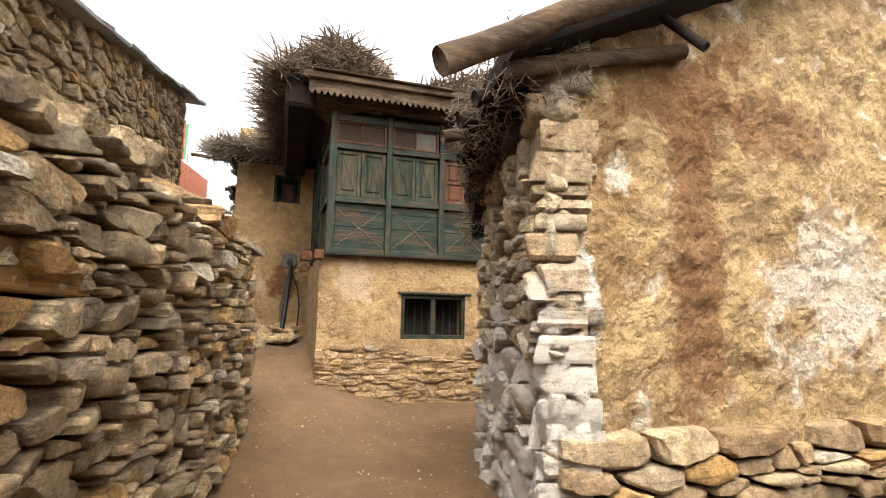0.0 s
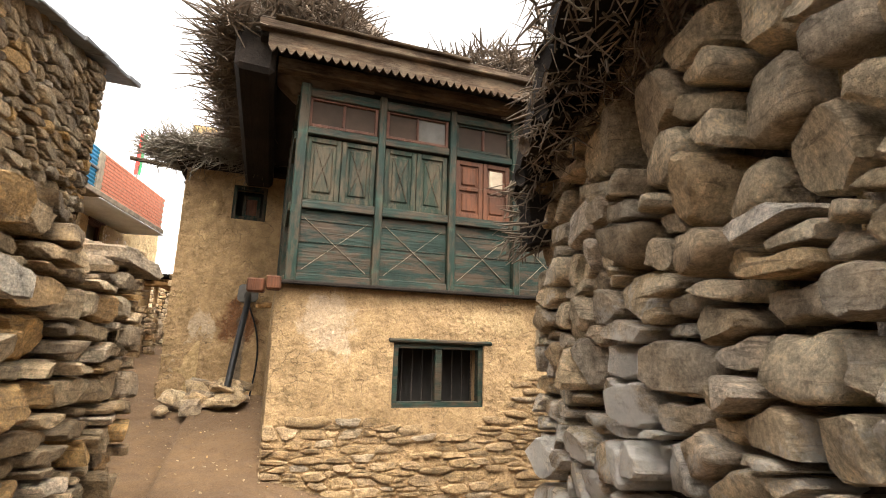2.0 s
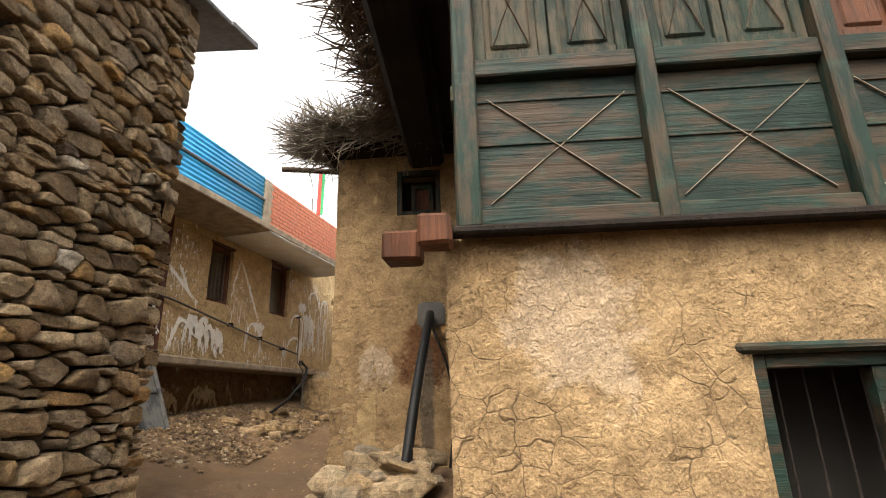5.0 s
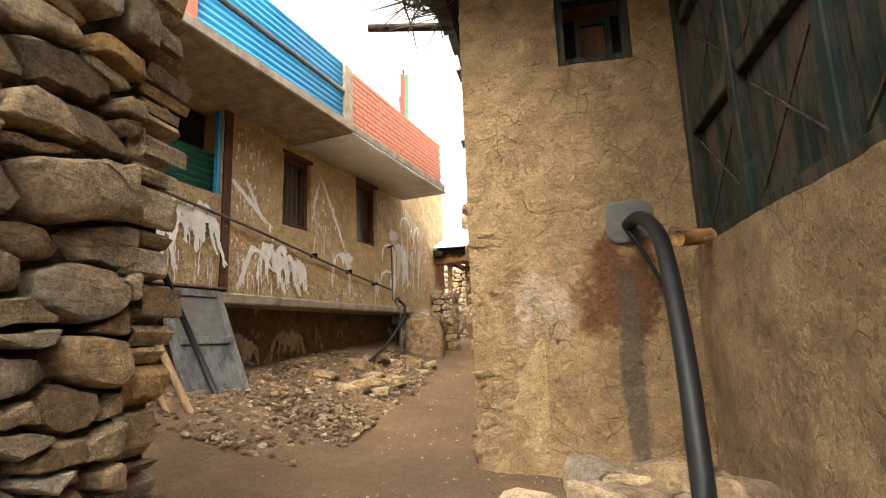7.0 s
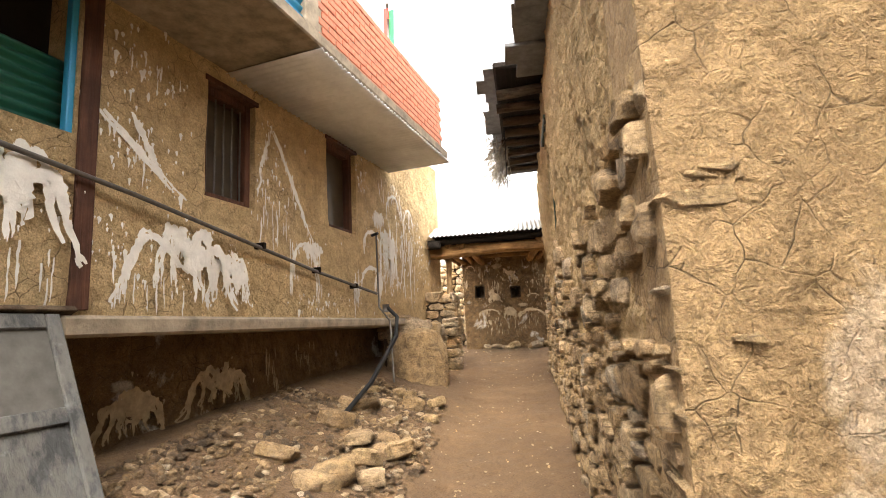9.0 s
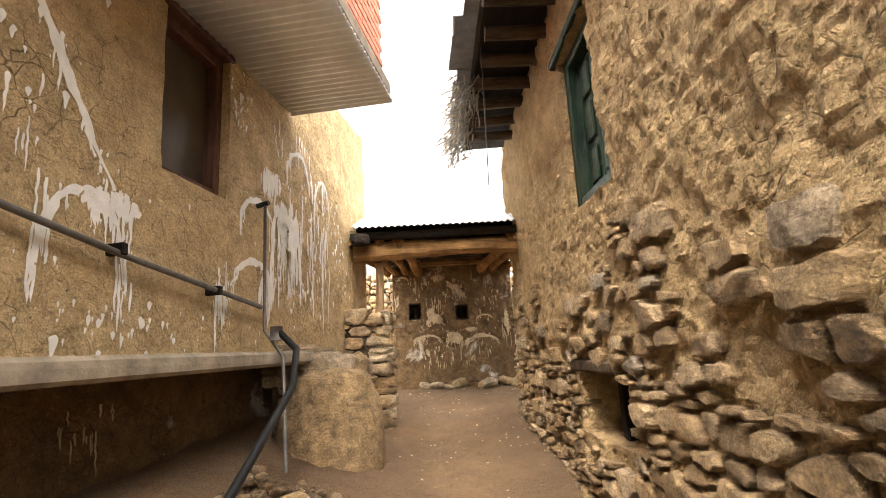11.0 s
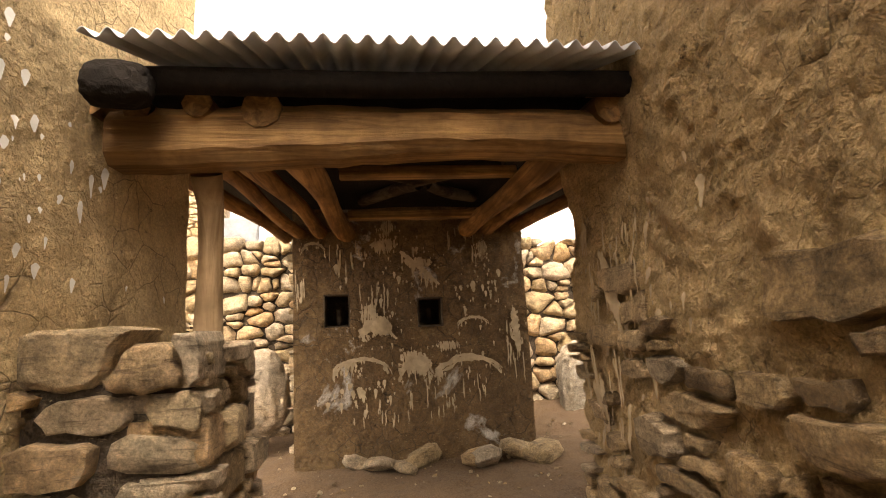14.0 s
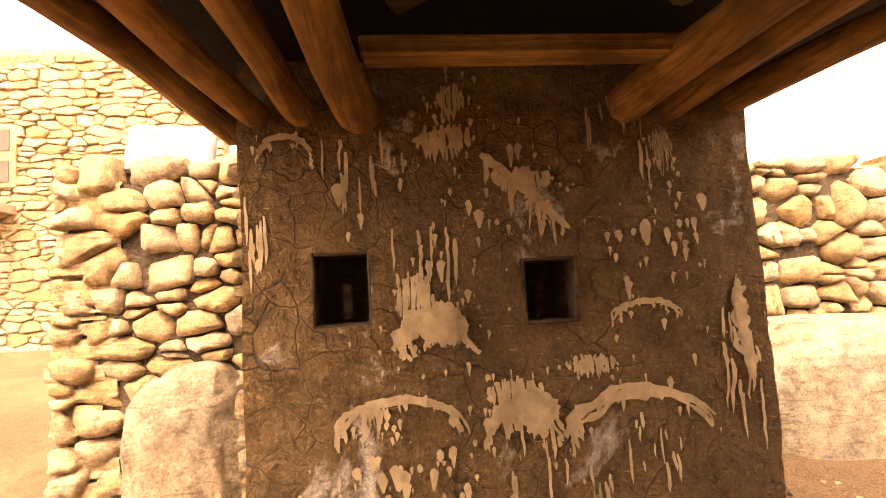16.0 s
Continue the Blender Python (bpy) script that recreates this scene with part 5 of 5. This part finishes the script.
# slate roof edge of the tall house
ts = thing("slate_roof", (-2, 5, 4.5), "thin dark slate roof edge of the rubble house", "roof")
for k in range(26):
    y = -3 + k * 0.49
    z = tall_top(y)
    boxed("slate", (-2.2, y, z - 0.02), (TX + 0.14 + rng.uniform(0, 0.06), y + 0.55, z + 0.03), SLATE, ts, "", Matrix.Translation((0, y, z)) @ Matrix.Rotation(radians(15.4), 4, "X") @ Matrix.Translation((0, -y, -z)), 0.008, 0.012)
tagged(boxed("lintel_beam", (-1.25, 1.0, 1.55), (-0.72, 2.35, 1.7), TIMBER_Y, rough=0.01), "old golden timber built into the drystone wall", "beam")


# ---- lime splashes ----
HOLES = {"wall_hut": ((0.25, 0.46, 2.89, 3.16), (1.03, 1.24, 2.86, 3.1)), "wall_splashed": ((U(13.68), U(14.28), 3.47, 4.5), (U(15.52), U(16.18), 3.53, 4.62), (U(11.2), U(12.62), 3.62, 4.66))}


def relief(m, u, z, amp, seed):
    p = m @ Vector((u, 0, z))
    return amp * (noise.noise(p * 1.7 + Vector((seed, 0, 0))) * 1.6 + noise.noise(p * 5.5) * 0.7 + noise.noise(p * 13) * 0.35)


def splash(parent, m, spec, amp, seed, material=LIME):
    """Thin lime wash thrown on a wall; m maps (along, out, up). spec: kind and four measures."""
    kind, u, z, w, h = spec
    verts, faces = [], []

    def ribbon(pts, ws):
        if any(q[0] - 0.01 < x < q[1] + 0.01 and q[2] - 0.01 < y < q[3] + 0.01 for x, y in pts for q in HOLES.get(parent.name, ())):
            return
        k = len(verts)
        lift = 0.004 + 0.00003 * k
        n = len(pts)
        for i, ((x, y), wd) in enumerate(zip(pts, ws)):
            a, b = pts[max(i - 1, 0)], pts[min(i + 1, n - 1)]
            dx, dy = b[0] - a[0], b[1] - a[1]
            L = math.hypot(dx, dy) or 1.0
            for sgn in (-1, 1):
                q = sgn * wd * rng.uniform(0.3, 0.68)
                px, py = x - dy / L * q, y + dx / L * q
                verts.append(m @ Vector((px, -relief(m, px, py, amp, seed) - lift, py)))
        for i in range(n - 1):
            faces.append((k + 2 * i, k + 2 * i + 1, k + 2 * i + 3, k + 2 * i + 2))

    def drip(x, y, L, wd):
        n = max(4, int(L / 0.035))
        ribbon([(x + rng.gauss(0, 0.002), y - L * i / n) for i in range(n + 1)], [wd * (0.35 + 0.65 * math.sin(0.5 + 2.3 * i / n)) if i < n else 0.002 for i in range(n + 1)])

    def speck(x, y, r):
        ribbon([(x, y + r), (x, y + r * 0.4), (x, y - r * 0.5), (x, y - r * rng.uniform(1, 3.5))], [r * 0.5, r * 1.6, r * 1.3, r * 0.3])

    def brush(curve, wd, drips, long_):
        """A ragged stroke along a curve, with runs hanging from it."""
        n = 26
        for q in range(4):
            off = rng.uniform(-0.3, 0.3) * wd
            a, b = rng.uniform(0, 0.15), rng.uniform(0.8, 1)
            ps = [curve(a + (b - a) * i / n) for i in range(n + 1)]
            sway = [0.9 * wd * noise.noise(Vector((u * 3 + q, z * 3, i * 0.22))) for i in range(n + 1)]
            ribbon([(x + off * 0.7 + e, y + off - e * 0.6) for (x, y), e in zip(ps, sway)], [wd * rng.uniform(0.25, 0.85) * (0.25 + 0.75 * math.sin(math.pi * min(0.96, 0.1 + i / n)) ** 0.5) for i in range(n + 1)])
        for _ in range(drips):
            x, y = curve(rng.random())
            drip(x + rng.gauss(0, 0.01), y, long_ * rng.uniform(0.25, 1) * (1.8 if rng.random() < 0.15 else 1), rng.uniform(0.004, 0.014) + wd * 0.12)
        for _ in range(drips):
            x, y = curve(rng.random())
            speck(x + rng.gauss(0, wd * 1.3), y + rng.gauss(0, wd * 1.3), rng.uniform(0.003, 0.011))
    if kind == "line":
        brush(lambda t: (u + w * t, z + h * t), 0.055, 12, 0.14)
    elif kind == "arch":
        brush(lambda t: (u - w / 2 * math.cos(math.pi * t), z + h * math.sin(math.pi * t) ** 0.8), 0.05 * min(1.2, max(0.45, w * 1.6)), 9, h * 0.45)
    elif kind == "plume":
        wd = 0.035 + 0.035 * min(1, w)
        for k in range(6):
            d = (-1, -0.6, -0.25, 0.25, 0.6, 1)[k] * rng.uniform(0.8, 1.1)
            top = h * rng.uniform(0.85, 1.05) * (1 - 0.18 * abs(d))
            brush(lambda t, d=d, top=top: (u + d * w / 2 * t ** 0.8, z + top * (0.55 + 0.45 * math.sin(math.pi * min(1, t * 1.15))) - h * 0.75 * max(0, t - 0.45) * abs(d) ** 0.5), wd, 3, h * 0.22)
        brush(lambda t: (u + 0.04 * math.sin(3 * t), z + h * 0.75 - h * 0.35 * t), wd * 2.2, 6, h * 0.3)
    elif kind == "patch":
        n = 26
        for i in range(n):
            x = u + w * (i / (n - 1) - 0.5) + rng.gauss(0, 0.008)
            e = math.sqrt(max(0.05, 1 - (2 * i / (n - 1) - 1) ** 2))
            drip(x, z + h * 0.5 * e * rng.uniform(0.6, 1.1), h * e * rng.uniform(0.55, 1.15), w / n * rng.uniform(1.3, 3.0))
        for i in range(22):
            speck(u + rng.gauss(0, w * 0.6), z + rng.gauss(0, h * 0.6), rng.uniform(0.003, 0.012))
    elif kind == "drips":
        for i in range(int(9 + 20 * w)):
            drip(u + rng.uniform(-0.5, 0.5) * w, z + rng.uniform(-0.3, 0.5) * h, h * rng.uniform(0.08, 0.6), rng.uniform(0.004, 0.011) + 0.013 * h)
    else:
        for i in range(46):
            speck(u + rng.gauss(0, w * 0.4), z + rng.gauss(0, h * 0.4), abs(rng.gauss(0.008, 0.007)) + 0.004)
    return obj("lime_splash", verts, faces, material, parent, "thrown white lime wash with drips")


for kd, y, z, w, h in (
        ("specks", 11.8, 3.38, 0.4, 0.15), ("plume", 12.25, 2.75, 1.0, 0.75), ("plume", 11.75, 2.62, 0.6, 0.6), ("drips", 12.2, 2.7, 0.8, 0.5), ("specks", 13.05, 4.35, 0.5, 0.4), ("drips", 13.2, 4.3, 0.5, 0.22),
        ("line", 12.72, 3.9, 0.8, -0.55), ("line", 13.0, 3.95, 0.3, -0.45), ("specks", 13.2, 3.6, 0.5, 0.4), ("plume", 13.5, 2.5, 1.15, 0.68), ("patch", 13.45, 3.0, 0.3, 0.2), ("drips", 13.3, 2.7, 0.8, 0.4), ("plume", 13.95, 2.5, 0.6, 0.5),
        ("line", 14.5, 4.4, -0.3, -0.95), ("line", 14.5, 4.4, 0.72, -1.15), ("line", 14.47, 4.3, -0.22, -0.8), ("specks", 14.6, 3.8, 0.5, 0.6), ("drips", 14.55, 3.5, 0.5, 0.5), ("arch", 15.05, 2.75, 0.5, 0.5), ("patch", 15.2, 3.2, 0.34, 0.2), ("drips", 14.82, 3.0, 0.12, 0.6), ("drips", 15.3, 3.0, 0.12, 0.6),
        ("arch", 16.6, 3.3, 0.55, 0.34), ("patch", 16.78, 3.85, 0.3, 0.26), ("arch", 16.55, 2.85, 0.55, 0.28), ("patch", 16.72, 2.9, 0.2, 0.36), ("drips", 16.15, 2.85, 0.14, 0.55), ("patch", 16.15, 2.78, 0.13, 0.24), ("specks", 16.3, 4.3, 0.3, 0.3), ("drips", 16.9, 3.3, 0.4, 1.0),
        ("drips", 17.35, 3.4, 0.5, 1.1), ("drips", 17.8, 3.6, 0.5, 1.2), ("arch", 17.3, 3.9, 0.5, 0.4), ("arch", 17.85, 3.7, 0.4, 0.5), ("specks", 17.6, 3.4, 0.8, 0.8), ("drips", 17.2, 4.3, 0.8, 0.4), ("specks", 17.2, 3.0, 0.7, 0.5), ("specks", 17.9, 4.0, 0.7, 0.5), ("plume", 17.05, 2.9, 0.6, 0.9), ("specks", 18.4, 3.4, 0.5, 0.6), ("specks", 15.3, 2.6, 0.8, 0.2), ("specks", 12.9, 2.9, 0.4, 0.4)):
    splash(wall_splashed, LM, (kd, U(y), z, w, h), 0.012, 7)
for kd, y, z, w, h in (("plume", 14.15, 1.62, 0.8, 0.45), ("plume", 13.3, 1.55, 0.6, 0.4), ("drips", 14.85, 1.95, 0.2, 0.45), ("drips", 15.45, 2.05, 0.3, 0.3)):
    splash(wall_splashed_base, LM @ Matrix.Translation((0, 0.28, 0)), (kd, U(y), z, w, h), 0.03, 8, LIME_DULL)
HM = oriented((-2.7, HY), (1, 0))
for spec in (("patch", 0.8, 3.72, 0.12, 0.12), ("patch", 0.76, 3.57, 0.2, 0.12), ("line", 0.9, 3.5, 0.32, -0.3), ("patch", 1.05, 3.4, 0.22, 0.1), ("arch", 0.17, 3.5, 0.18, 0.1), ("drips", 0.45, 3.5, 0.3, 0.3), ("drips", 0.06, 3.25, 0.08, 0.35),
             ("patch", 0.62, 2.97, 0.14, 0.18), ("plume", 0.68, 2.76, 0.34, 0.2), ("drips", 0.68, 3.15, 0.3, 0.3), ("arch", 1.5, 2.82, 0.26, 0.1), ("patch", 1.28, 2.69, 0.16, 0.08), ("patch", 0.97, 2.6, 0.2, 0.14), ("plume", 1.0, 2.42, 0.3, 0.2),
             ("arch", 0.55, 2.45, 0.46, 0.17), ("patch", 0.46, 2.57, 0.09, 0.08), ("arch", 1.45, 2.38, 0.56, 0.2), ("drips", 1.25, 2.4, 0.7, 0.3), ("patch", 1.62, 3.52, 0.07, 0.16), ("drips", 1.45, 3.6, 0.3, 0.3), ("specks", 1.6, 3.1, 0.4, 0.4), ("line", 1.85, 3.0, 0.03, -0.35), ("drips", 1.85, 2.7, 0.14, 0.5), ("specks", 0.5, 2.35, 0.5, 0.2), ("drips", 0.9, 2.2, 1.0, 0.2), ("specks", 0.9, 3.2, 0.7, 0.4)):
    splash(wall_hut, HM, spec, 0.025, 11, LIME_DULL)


EM = oriented((-0.98, 19.35), (-0.008, -1)) @ Matrix.Translation((0, -0.02, 0))
for spec in (("patch", 0.2, 3.25, 0.1, 0.16), ("drips", 0.5, 3.1, 0.5, 0.4), ("line", 0.35, 3.2, 0.25, -0.5), ("drips", 0.3, 2.5, 0.5, 0.5), ("patch", 0.25, 2.45, 0.16, 0.3), ("specks", 0.7, 2.9, 0.6, 0.6)):
    splash(wall_lane, EM, spec, 0.03, 5, LIME_DULL)


def blot(name, parent, m, u, z, ru, rz, amp, seed, material, label, lift=0.006):
    """A flat patch of uneven outline that follows a wall's relief."""
    n, rings = 90, 5
    verts, faces = [], []
    for r in range(rings + 1):
        for i in range(n):
            a = 2 * math.pi * i / n
            k = (r / rings) * (1 + 0.3 * noise.noise(Vector((math.cos(a) * 1.5 + u, math.sin(a) * 1.5, z))) + 0.16 * noise.noise(Vector((math.cos(a) * 5, math.sin(a) * 5 + z, u))) + 0.1 * noise.noise(Vector((math.cos(a) * 14, math.sin(a) * 14 + z, u))))
            q, w = u + math.cos(a) * ru * k, z + math.sin(a) * rz * k
            verts.append(m @ Vector((q, -relief(m, q, w, amp, seed) - lift * (1 - 0.5 * r / rings), w)))
    for r in range(rings):
        for i in range(n):
            j = (i + 1) % n
            faces.append((r * n + i, r * n + j, (r + 1) * n + j, (r + 1) * n + i))
    return obj(name, verts, faces, material, parent, label)


FM2 = oriented((0.5, FY), (1, 0))
# dark colour paints the knocked hole's shade; no hollow is cut
blot("hole_patch", wall_front, FM2, 3.3, 1.97, 0.1, 0.08, 0.022, 1, MUD_CORE, "flat dark patch for a knocked hole in the plaster")

# ---- frames of the hut's holes ----
for x0, x1, z0, z1 in ((-2.45, -2.24, 2.89, 3.16), (-1.67, -1.46, 2.86, 3.1)):
    hw = thing("vent_hole", (x0, HY, z0), "small square hole framed in rough wood", "window")
    frame_ring("frame", x0 - 0.005, x1 + 0.005, z0 - 0.005, z1 + 0.005, HY - 0.0, HY + 0.12, 0.014, BOARD, hw)
    boxed("bottle", ((x0 + x1) / 2 - 0.02, HY + 0.16, z0 + 0.02), ((x0 + x1) / 2 + 0.02, HY + 0.2, z0 + 0.16), BOARD, hw)

# ---- loose rubble ----
def loose(name, count, place, size, sets, group, label, stack=0.0):
    for _ in range(count):
        x, y = place()
        s = rng.uniform(*size)
        o = new(name, rng.choice(sets))
        o.matrix_basis = Matrix.Translation((x, y, ground_z(x, y) + s * 0.18 + rng.uniform(0, stack))) @ Euler((rng.uniform(-0.4, 0.4), rng.uniform(-0.4, 0.4), rng.uniform(0, 6.3))).to_matrix().to_4x4() @ Matrix.Diagonal((s * rng.uniform(0.9, 1.5), s, s * rng.uniform(0.35, 0.7), 1))
        tagged(o, label, "stone", group)


def gravel(name, count, place, size, material, label):
    verts, faces = [], []
    for _ in range(count):
        x, y = place()
        s = rng.uniform(*size)
        m = Matrix.Translation((x, y, ground_z(x, y) + s * 0.15)) @ Euler((rng.uniform(-0.6, 0.6), rng.uniform(-0.6, 0.6), rng.uniform(0, 6.3))).to_matrix().to_4x4() @ Matrix.Diagonal((s * 1.3, s, s * 0.6, 1))
        vs_, fs_ = rng.choice(RAW)
        k = len(verts)
        verts += [m @ v for v in vs_]
        faces += [[k + i for i in f] for f in fs_]
    tagged(obj(name, verts, faces, material), label, "gravel", kind="stuff")


gravel("gravel", 2600, lambda: (rng.uniform(-3.9, -2.3), rng.uniform(11.0, 15.0)), (0.015, 0.06), RUBBLE, "broken brown slate rubble heaped by the wall")
gravel("gravel", 500, lambda: (rng.uniform(-3.3, -2.4), rng.uniform(14.2, 16.2)), (0.02, 0.07), RUBBLE, "broken stone rubble beside the boulder")
gravel("gravel", 3400, lambda: (rng.uniform(-2.6, 2.5), rng.uniform(2.5, 21)), (0.005, 0.02), STONE_S, "scattered pebbles on the earth lane")
gravel("gravel", 400, lambda: (rng.uniform(-4, 2), rng.uniform(20.0, 22.4)), (0.008, 0.035), STONE_S, "pebbles round the hut")
loose("stone", 26, lambda: (rng.uniform(-3.2, -2.4), rng.uniform(13.2, 16.0)), (0.1, 0.24), SET_D, "loose stones by the ledge", "loose brown stone lying on the rubble slope")
loose("stone", 54, lambda: (rng.gauss(-0.12, 0.24), rng.gauss(9.75, 0.22)), (0.12, 0.3), SET_W, "stones at the hose", "flat grey slab dumped at the foot of the wall", 0.16)
tagged(boxed("slab", (-3.85, 22.5, 3.86), (-3.3, 22.6, 4.2), SLATE, None, "", Matrix.Translation((-3.5, 22.5, 3.9)) @ Matrix.Rotation(radians(-18), 4, "X") @ Matrix.Translation((3.5, -22.5, -3.9)), 0.02, 0.02), "grey slate slab leaning on the drystone wall", "slab")
loose("stone", 12, lambda: (rng.uniform(-2.7, -0.7), rng.uniform(20.85, 21.1)), (0.12, 0.26), SET_H, "stones at the hut", "stone lying at the foot of the hut")

# ---- stones of the walls ----
stone_wall(wall_flank, RB.xy, RD.xy, (RA - RB).length, -0.1, 2.95, (0.12, 0.36, 0.07, 0.24), STONE_G, STONE_GS, near=(0, 2.6), depth=0.3, proud=0.06, tilt=9, gap=0.011, uneven=0.05)
stone_wall(wall_plaster, (1.45, 2.5), (1, 0), 3.8, -0.05, 0.78, (0.22, 0.5, 0.08, 0.19), STONE, STONE_S, near=(0, 3.8), depth=0.3, proud=0.1)
stone_wall(wall_plaster, (1.41, 2.5), (1, 0), 0.22, 0.7, 2.9, (0.13, 0.26, 0.09, 0.2), STONE_G, STONE_GS, near=(0, 1), depth=0.12, proud=0.03, tilt=6, gap=0.006, worn=True)
stone_wall(wall_dry, DA.xy, DD.xy, DL, -0.1, dry_top, (0.11, 0.34, 0.05, 0.16), STONE, STONE_S, near=(0.5, DL), depth=0.4, proud=0.06, tilt=9, gap=0.013, uneven=0.06)
stone_wall(wall_dry, DB.xy, (-1, 0.02), 1.4, -0.1, 2.2, (0.14, 0.36, 0.05, 0.14), STONE, STONE_S, depth=0.3, proud=0.03, tilt=6)
for k in range(3):
    stone_wall(wall_dry, DA.xy + Vector((-0.2 - 0.25 * k, 0)), DD.xy, DL, 1.9, lambda u: dry_top(u) + 0.06, (0.15, 0.4, 0.06, 0.14), STONE_H, STONE_HS, depth=0.35, tilt=10)
stone_wall(wall_tall, (TX, -2.0), (0, 1), 10.85, 0.2, lambda u: tall_top(u - 2.0) - 0.06, (0.1, 0.34, 0.05, 0.16), STONE, STONE_S, near=(8.9, 11.2), depth=0.2, proud=0.03)
stone_wall(wall_tall, (TX, TE), (-1, 0.0), 3.0, 0.4, tall_top(TE) - 0.05, (0.16, 0.42, 0.07, 0.18), STONE, STONE_S, depth=0.2, proud=0.03)
stone_wall(wall_wing, (-1.07, 11.3), (1, 0), 0.2, 0.6, 2.9, (0.1, 0.3, 0.035, 0.09), STONE_D, STONE_DS, near=(0, 1), rel=(0.02, 4, 0.0, 0.3), depth=0.15, proud=0.006, keep=lambda u, z: rng.random() < 0.4, tilt=3)
low = lambda u, z: not (1.2 < u < 2.35 and 1.12 < z < 1.95) and not (3.95 < u < 4.7 and z > 1.55)
stone_wall(wall_front, (0.5, FY), (1, 0), 6.0, 0.0, lambda u: 0.95 + 0.12 * math.sin(u * 2.2) + (0.5 if u > 2.4 else 0) * min(1, (u - 2.4) * 2 + 0.2), (0.14, 0.42, 0.05, 0.11), STONE_D, STONE_DS, near=(0, 4.5), rel=(0.022, 1, 0.03, -0.4), depth=0.16, proud=0.024, keep=lambda u, z: low(u, z) and rng.random() < 0.92, tilt=2)
stone_wall(wall_lane, (-1.0, 19.35), (-0.008, -1), 8.0, 0.9, lambda u: 2.72 + 0.25 * math.sin(u * 1.9) + 0.15 * math.sin(u * 5), (0.1, 0.32, 0.05, 0.15), STONE_D, STONE_DS, near=(1.0, 6.5), rel=(0.03, 5, 0.03, 0.5), depth=0.2, proud=0.036, keep=lambda u, z: not (2.9 < u < 3.95 and 1.72 < z < 2.25) and rng.random() < (0.97 if z < 2.15 else 0.62), tilt=3, gap=0.013)
stone_wall(wall_hut, (-2.7, HY + 1.4), (0, -1), 1.36, 1.6, 3.6, (0.1, 0.25, 0.05, 0.11), STONE_H, STONE_HS, near=(0, 1.4), depth=0.2, proud=0.02, limit=150)
stone_wall(wall_hut, (-0.76, HY + 0.05), (0, 1), 1.35, 1.6, 3.6, (0.1, 0.25, 0.05, 0.11), STONE_H, STONE_HS, near=(0, 0.6), depth=0.2, proud=0.02, limit=100)
stone_wall(wall_dry_back, (-4.15, 22.4), (1, 0), 1.8, 1.8, 3.82, (0.14, 0.36, 0.09, 0.26), STONE_H, STONE_HS, near=(0, 1.8), depth=0.35, proud=0.05, tilt=8, worn=True, gap=0.006)
stone_wall(wall_dry_back, (-4.15, 24.0), (0, -1), 1.6, 1.8, 3.7, (0.16, 0.36, 0.11, 0.22), STONE_H, STONE_HS, depth=0.35, proud=0.03)
stone_wall(wall_dry_yard, (-0.8, 23.1), (1, 0), 5.5, 1.8, lambda u: 3.9 + 0.08 * math.sin(u * 4), (0.14, 0.36, 0.1, 0.28), STONE_H, STONE_HS, near=(0, 4), depth=0.35, proud=0.05, tilt=8, worn=True, gap=0.006)
stone_wall(pier, (-3.05, 18.45), (1, 0), 0.48, 1.3, 2.8, (0.16, 0.34, 0.07, 0.16), STONE_H, STONE_HS, near=(0, 1), depth=0.25, proud=0.04)
stone_wall(pier, (-2.58, 18.45), (0, 1), 0.7, 1.3, 2.8, (0.16, 0.34, 0.07, 0.16), STONE_H, STONE_HS, near=(0, 1), depth=0.25, proud=0.04)
stone_wall(bench, (-2.78, 16.95), (0, 1), 1.5, 1.2, 2.3, (0.18, 0.4, 0.08, 0.18), STONE_H, STONE_HS, near=(0, 2), depth=0.3, proud=0.04)
stone_wall(bench, (-3.35, 17.0), (1, 0), 0.6, 1.3, 2.3, (0.16, 0.34, 0.08, 0.16), STONE_H, STONE_HS, near=(0, 1), depth=0.3, proud=0.04)
for k in range(3):
    stone_wall(bench, (-2.92 - 0.16 * k, 16.95), (0, 1), 1.5, 2.18, 2.34 + 0.08 * k, (0.18, 0.36, 0.07, 0.14), STONE_H, STONE_HS, near=(0, 2), depth=0.26, proud=0.0, tilt=9)
